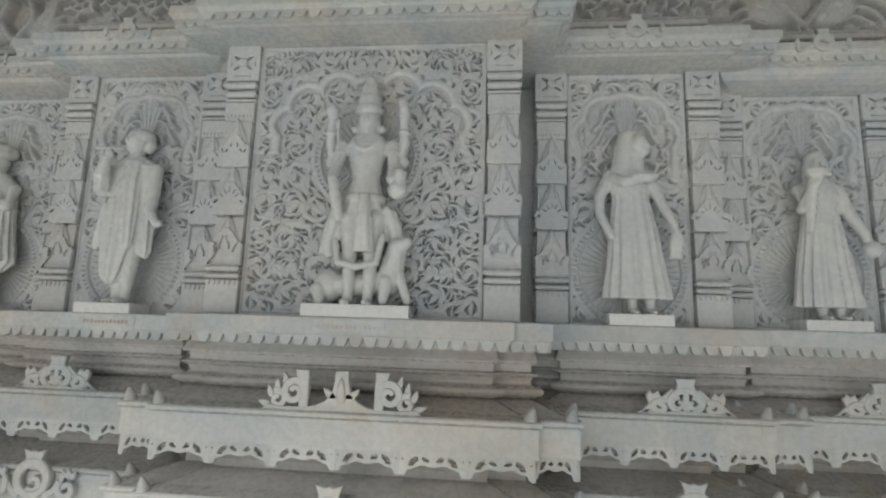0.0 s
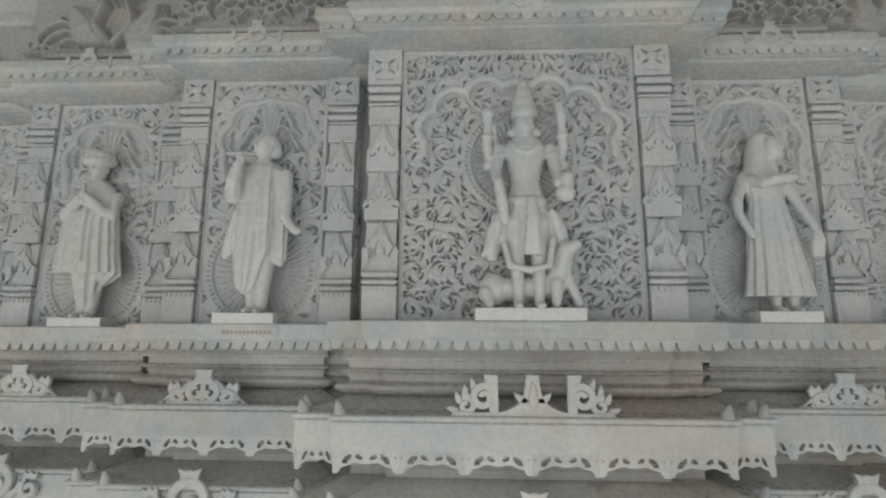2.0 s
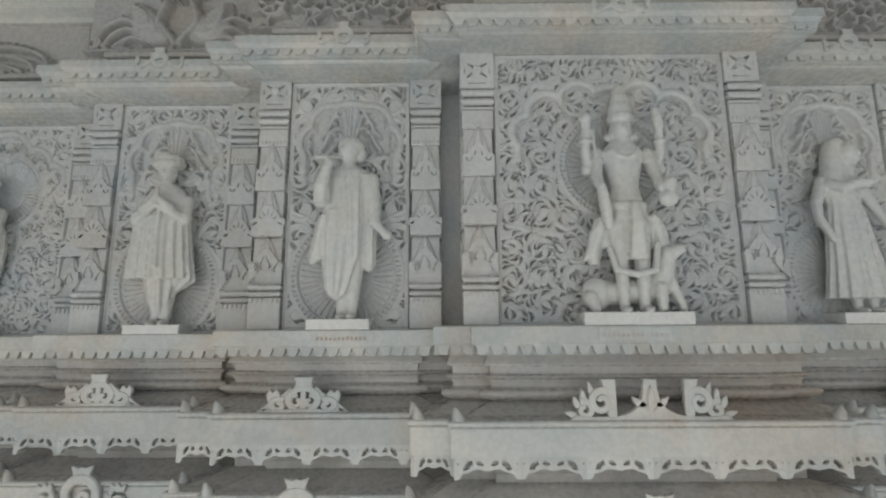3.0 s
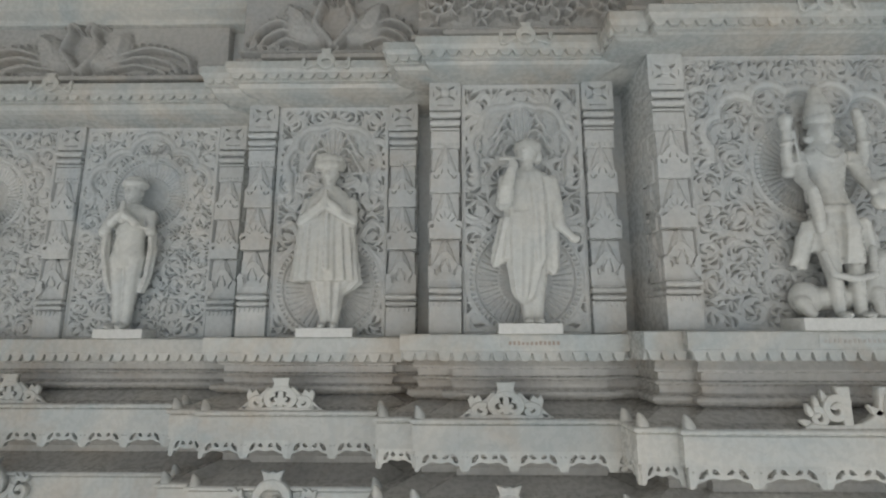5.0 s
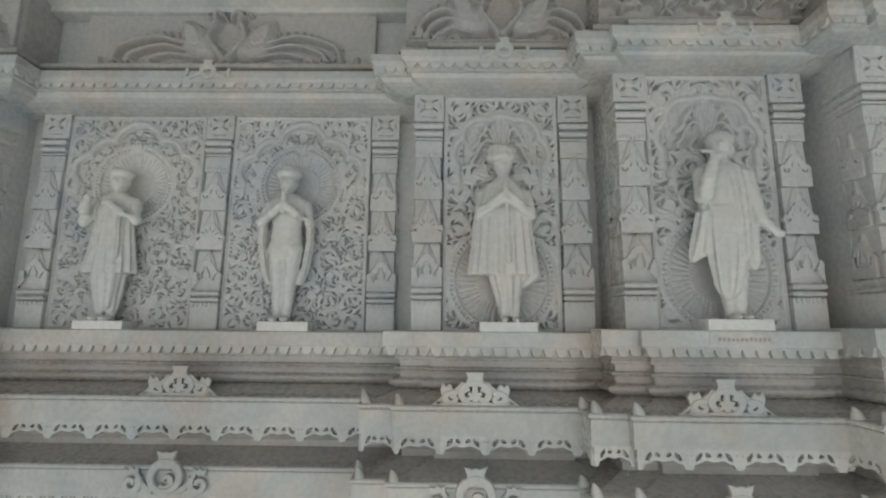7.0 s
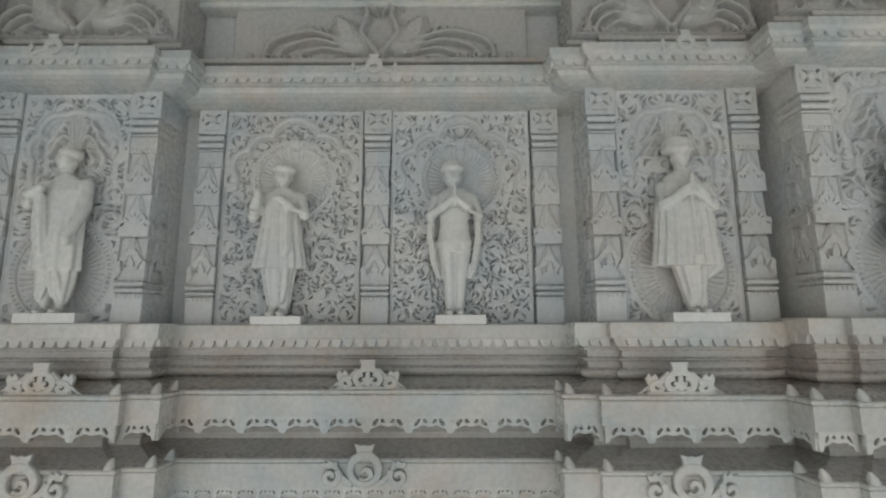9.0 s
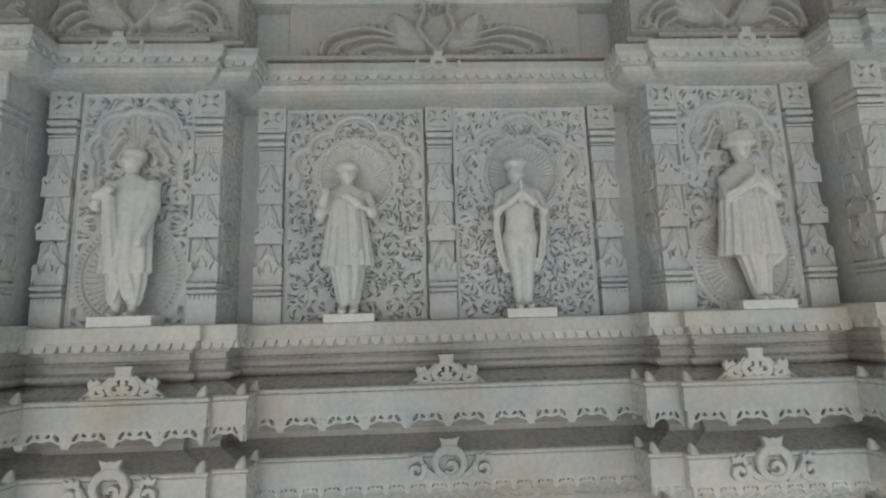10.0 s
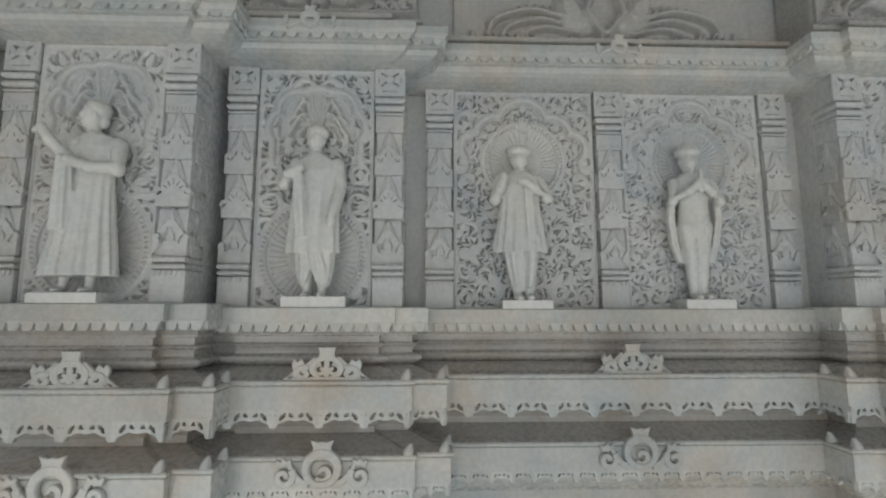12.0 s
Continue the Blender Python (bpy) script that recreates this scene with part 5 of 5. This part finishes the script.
def jar_woman(bm):
    feet(bm, (-0.03, 0.05))
    loft(bm, [(0.06, 0.005, 0, 0.145, 0.075, 0.011), (0.09, 0.005, 0, 0.145, 0.075, 0.011), (0.25, 0.0, 0, 0.125, 0.068, 0.009), (0.42, 0.0, 0, 0.100, 0.06, 0.004), (0.53, 0.0, 0, 0.085, 0.055, 0), (0.62, 0.0, 0, 0.098, 0.056, 0), (0.68, 0.0, 0.005, 0.09, 0.05, 0), (0.715, 0, 0.01, 0.05, 0.045, 0)], 72, 17, 18)
    limb(bm, [(-0.09, 0, 0.65), (-0.115, -0.06, 0.54), (-0.075, -0.10, 0.66), (-0.03, -0.095, 0.735)], [0.034, 0.030, 0.026, 0.020])
    loft(bm, [(0.70, -0.05, -0.10, 0.06, 0.03, 0), (0.735, -0.06, -0.10, 0.055, 0.028, 0)], 24)
    loft(bm, [(0.42, -0.10, -0.08, 0.02, 0.016, 0.002), (0.60, -0.09, -0.095, 0.028, 0.02, 0.002), (0.70, -0.07, -0.10, 0.025, 0.02, 0)], 20, 4)
    limb(bm, [(0.09, 0, 0.65), (0.125, -0.02, 0.52), (0.165, -0.045, 0.43), (0.18, -0.05, 0.38)], [0.034, 0.030, 0.024, 0.020])
    ball(bm, (0.19, -0.055, 0.345), (0.042, 0.036, 0.042))
    face(bm, 0.005, 0, 0.785, 0.050, -0.2)
    loft(bm, [(0.70, 0.01, 0.025, 0.062, 0.045, 0), (0.78, 0.006, 0.018, 0.058, 0.05, 0), (0.84, 0.0, 0.01, 0.045, 0.045, 0), (0.862, 0, 0.01, 0.02, 0.02, 0)], 32)


def crowned_deity(bm):
    for s in (-1, 1):
        limb(bm, [(s * 0.042, -0.030, 0.02), (s * 0.044, -0.028, 0.16), (s * 0.052, -0.01, 0.36)], [0.022, 0.029, 0.050])
        ball(bm, (s * 0.045, -0.060, 0.010), (0.022, 0.040, 0.014))
    loft(bm, [(0.27, 0, 0, 0.106, 0.056, 0.008), (0.36, 0, 0, 0.100, 0.060, 0.007), (0.44, 0, 0, 0.084, 0.056, 0.003), (0.54, 0, 0, 0.060, 0.046, 0), (0.63, 0, 0, 0.078, 0.054, 0), (0.69, 0, 0.0, 0.098, 0.050, 0), (0.725, 0, 0.008, 0.076, 0.045, 0), (0.755, 0, 0.01, 0.045, 0.04, 0)], 64, 9, 20)
    loft(bm, [(0.215, 0.02, -0.065, 0.042, 0.018, 0.004), (0.36, 0.02, -0.075, 0.030, 0.022, 0.003), (0.46, 0.015, -0.065, 0.022, 0.02, 0)], 28, 5)
    loft(bm, [(0.44, 0, 0, 0.092, 0.066, 0), (0.465, 0, 0, 0.092, 0.066, 0)], 32)
    for s in (-1, 1):
        loft(bm, [(0.20, s * 0.145, 0.01, 0.02, 0.016, 0), (0.25, s * 0.150, 0.0, 0.035, 0.022, 0.003), (0.40, s * 0.110, -0.02, 0.032, 0.026, 0.003)], 20, 4)
        limb(bm, [(s * 0.115, 0.02, 0.70), (s * 0.160, 0.0, 0.62), (s * 0.165, -0.01, 0.70), (s * 0.160, -0.02, 0.80)], [0.026, 0.026, 0.023, 0.018])
        ball(bm, (s * 0.160, -0.02, 0.825), (0.024, 0.020, 0.032))
        limb(bm, [(s * 0.110, 0, 0.69), (s * 0.128, -0.03, 0.585), (s * 0.125, -0.075, 0.52)], [0.029, 0.026, 0.020])
    limb(bm, [(-0.160, -0.02, 0.85), (-0.160, -0.02, 0.885)], [0.030, 0.006])
    limb(bm, [(0.158, -0.02, 0.85), (0.150, -0.02, 0.885)], [0.024, 0.020])
    limb(bm, [(-0.128, -0.02, 0.80), (-0.122, -0.04, 0.48)], [0.007, 0.008])
    limb(bm, [(-0.122, -0.075, 0.52), (-0.108, -0.068, 0.44), (-0.095, -0.055, 0.36)], [0.022, 0.026, 0.020])
    ball(bm, (0.155, -0.075, 0.475), (0.042, 0.03, 0.040))
    limb(bm, [(0.165, -0.08, 0.50), (0.165, -0.08, 0.54)], [0.022, 0.026])
    limb(bm, [(-0.10, -0.06, 0.26), (-0.08, -0.075, 0.17), (0.0, -0.085, 0.15), (0.08, -0.075, 0.17), (0.10, -0.06, 0.28)], [0.014, 0.016, 0.016, 0.016, 0.014])
    face(bm, 0, 0, 0.805, 0.052)
    for s in (-1, 1):
        ball(bm, (s * 0.060, 0, 0.770), (0.018, 0.014, 0.018))
    loft(bm, [(0.838, 0, 0, 0.058, 0.056, 0), (0.862, 0, 0, 0.060, 0.058, 0), (0.870, 0, 0, 0.054, 0.052, 0), (0.915, 0, 0, 0.050, 0.048, 0), (0.922, 0, 0, 0.044, 0.042, 0), (0.960, 0, 0, 0.038, 0.037, 0), (0.968, 0, 0, 0.032, 0.031, 0), (1.005, 0, 0, 0.024, 0.024, 0), (1.020, 0, 0, 0.010, 0.010, 0)], 28)
    # the resting beast at the feet
    ball(bm, (-0.140, 0.02, 0.080), (0.066, 0.050, 0.072))
    limb(bm, [(-0.11, 0.03, 0.080), (0.11, 0.03, 0.095)], [0.052, 0.056])
    limb(bm, [(0.125, 0.01, 0.12), (0.150, -0.01, 0.225)], [0.058, 0.044])
    limb(bm, [(0.155, -0.02, 0.24), (0.200, -0.045, 0.262)], [0.040, 0.022])
    ball(bm, (0.125, 0.0, 0.278), (0.016, 0.012, 0.026))
    limb(bm, [(0.165, -0.01, 0.13), (0.205, -0.02, 0.02)], [0.024, 0.018])
    limb(bm, [(0.115, -0.03, 0.10), (0.110, -0.045, 0.02)], [0.030, 0.020])
    limb(bm, [(-0.175, -0.01, 0.06), (-0.16, -0.035, 0.015)], [0.034, 0.022])
    for s in (-1, 1):
        # scarf loops and armlets
        limb(bm, [(s * 0.105, -0.03, 0.40), (s * 0.150, -0.01, 0.33), (s * 0.165, 0.0, 0.25), (s * 0.185, 0.01, 0.225)], [0.018, 0.020, 0.018, 0.010])
        ball(bm, (s * 0.118, -0.005, 0.655), (0.040, 0.038, 0.012))
        ball(bm, (s * 0.163, -0.015, 0.745), (0.030, 0.030, 0.009))
    limb(bm, [(-0.060, -0.036, 0.712), (-0.036, -0.050, 0.675), (0.0, -0.055, 0.660), (0.036, -0.050, 0.675), (0.060, -0.036, 0.712)], [0.006] * 5)


def statue(bay_x, bay_y, floor, shape, label, dx=0.0, slab_w=0.30, slab_h=0.040, out=0.135, grow=1.0, slab_dx=0.0, turn=0.0, wide=1.0):
    slab = box_data("pedestal_slab", -slab_w / 2, slab_w / 2, -out, 0.035, 0, slab_h, 0.003)
    made("pedestal_slab", slab, SLAB, at=pose(bay_x + slab_dx, bay_y, floor), label="plain white marble slab under a statue", category="slab", group="statue slabs")
    bm = bmesh.new()
    shape(bm)
    bmesh.ops.recalc_face_normals(bm, faces=bm.faces)
    me = bpy.data.meshes.new("statue")
    bm.to_mesh(me)
    bm.free()
    ob = made("statue", me, STATUE, at=pose(bay_x + slab_dx + dx, bay_y - out * 0.44, floor + slab_h, 0, 0, turn) @ Matrix.Diagonal((grow * wide, grow, grow, 1.0)), label=label, category="statue", group="statues")
    rm = ob.modifiers.new("carve", "REMESH")
    rm.mode, rm.voxel_size, rm.use_smooth_shade = "VOXEL", 0.0048, True
    sm = ob.modifiers.new("polish", "SMOOTH")
    sm.factor, sm.iterations = 0.5, 4
    return ob


def at_bay(bay):
    return BAYS[bay][0], BAYS[bay][3], LEVELS[bay][0]


statue(*at_bay("centre"), crowned_deity, "white marble statue of a crowned four-armed deity with a beast", 0, 0.455, 0.052, 0.140, 1.02, 0.02)
statue(*at_bay("inner_west"), flute_player, "white marble statue of a robed man raising one hand", 0.0, 0.288, 0.048, 0.15, 1.0, -0.006, wide=1.14)
statue(*at_bay("outer_west"), turbaned_praying, "white marble statue of a turbaned man in prayer, pleated cloak", -0.01, 0.285, 0.046, 0.125, 1.0, 0.019)
statue(DOUBLE[0], 3.076, LEVELS["double"][0], tunic_figure, "white marble statue of a man in a knee-length tunic", -0.02, 0.272, 0.045, 0.13, 1.0, -0.019)
statue(DOUBLE[1], 3.076, LEVELS["double"][0], slim_praying, "white marble statue of a slim man with joined palms", -0.03, 0.272, 0.050, 0.13, 1.0, -0.009)
statue(*at_bay("outer_far"), robed_elder, "white marble statue of a man holding his robe", -0.02, 0.312, 0.052, 0.12, 0.98, 0.036)
statue(*at_bay("inner_far"), dancer, "white marble statue of a long-skirted figure lifting one arm", 0.02, 0.30, 0.045, 0.14, 0.98, -0.008, wide=0.90)
statue(*at_bay("inner_east"), veiled_woman, "white marble statue of a veiled woman carrying a dish", 0.0, 0.285, 0.052, 0.14, 1.0, 0.010)
statue(*at_bay("outer_east"), jar_woman, "white marble statue of a woman in a pleated skirt", 0.0, 0.290, 0.050, 0.135, 0.98, 0.022)
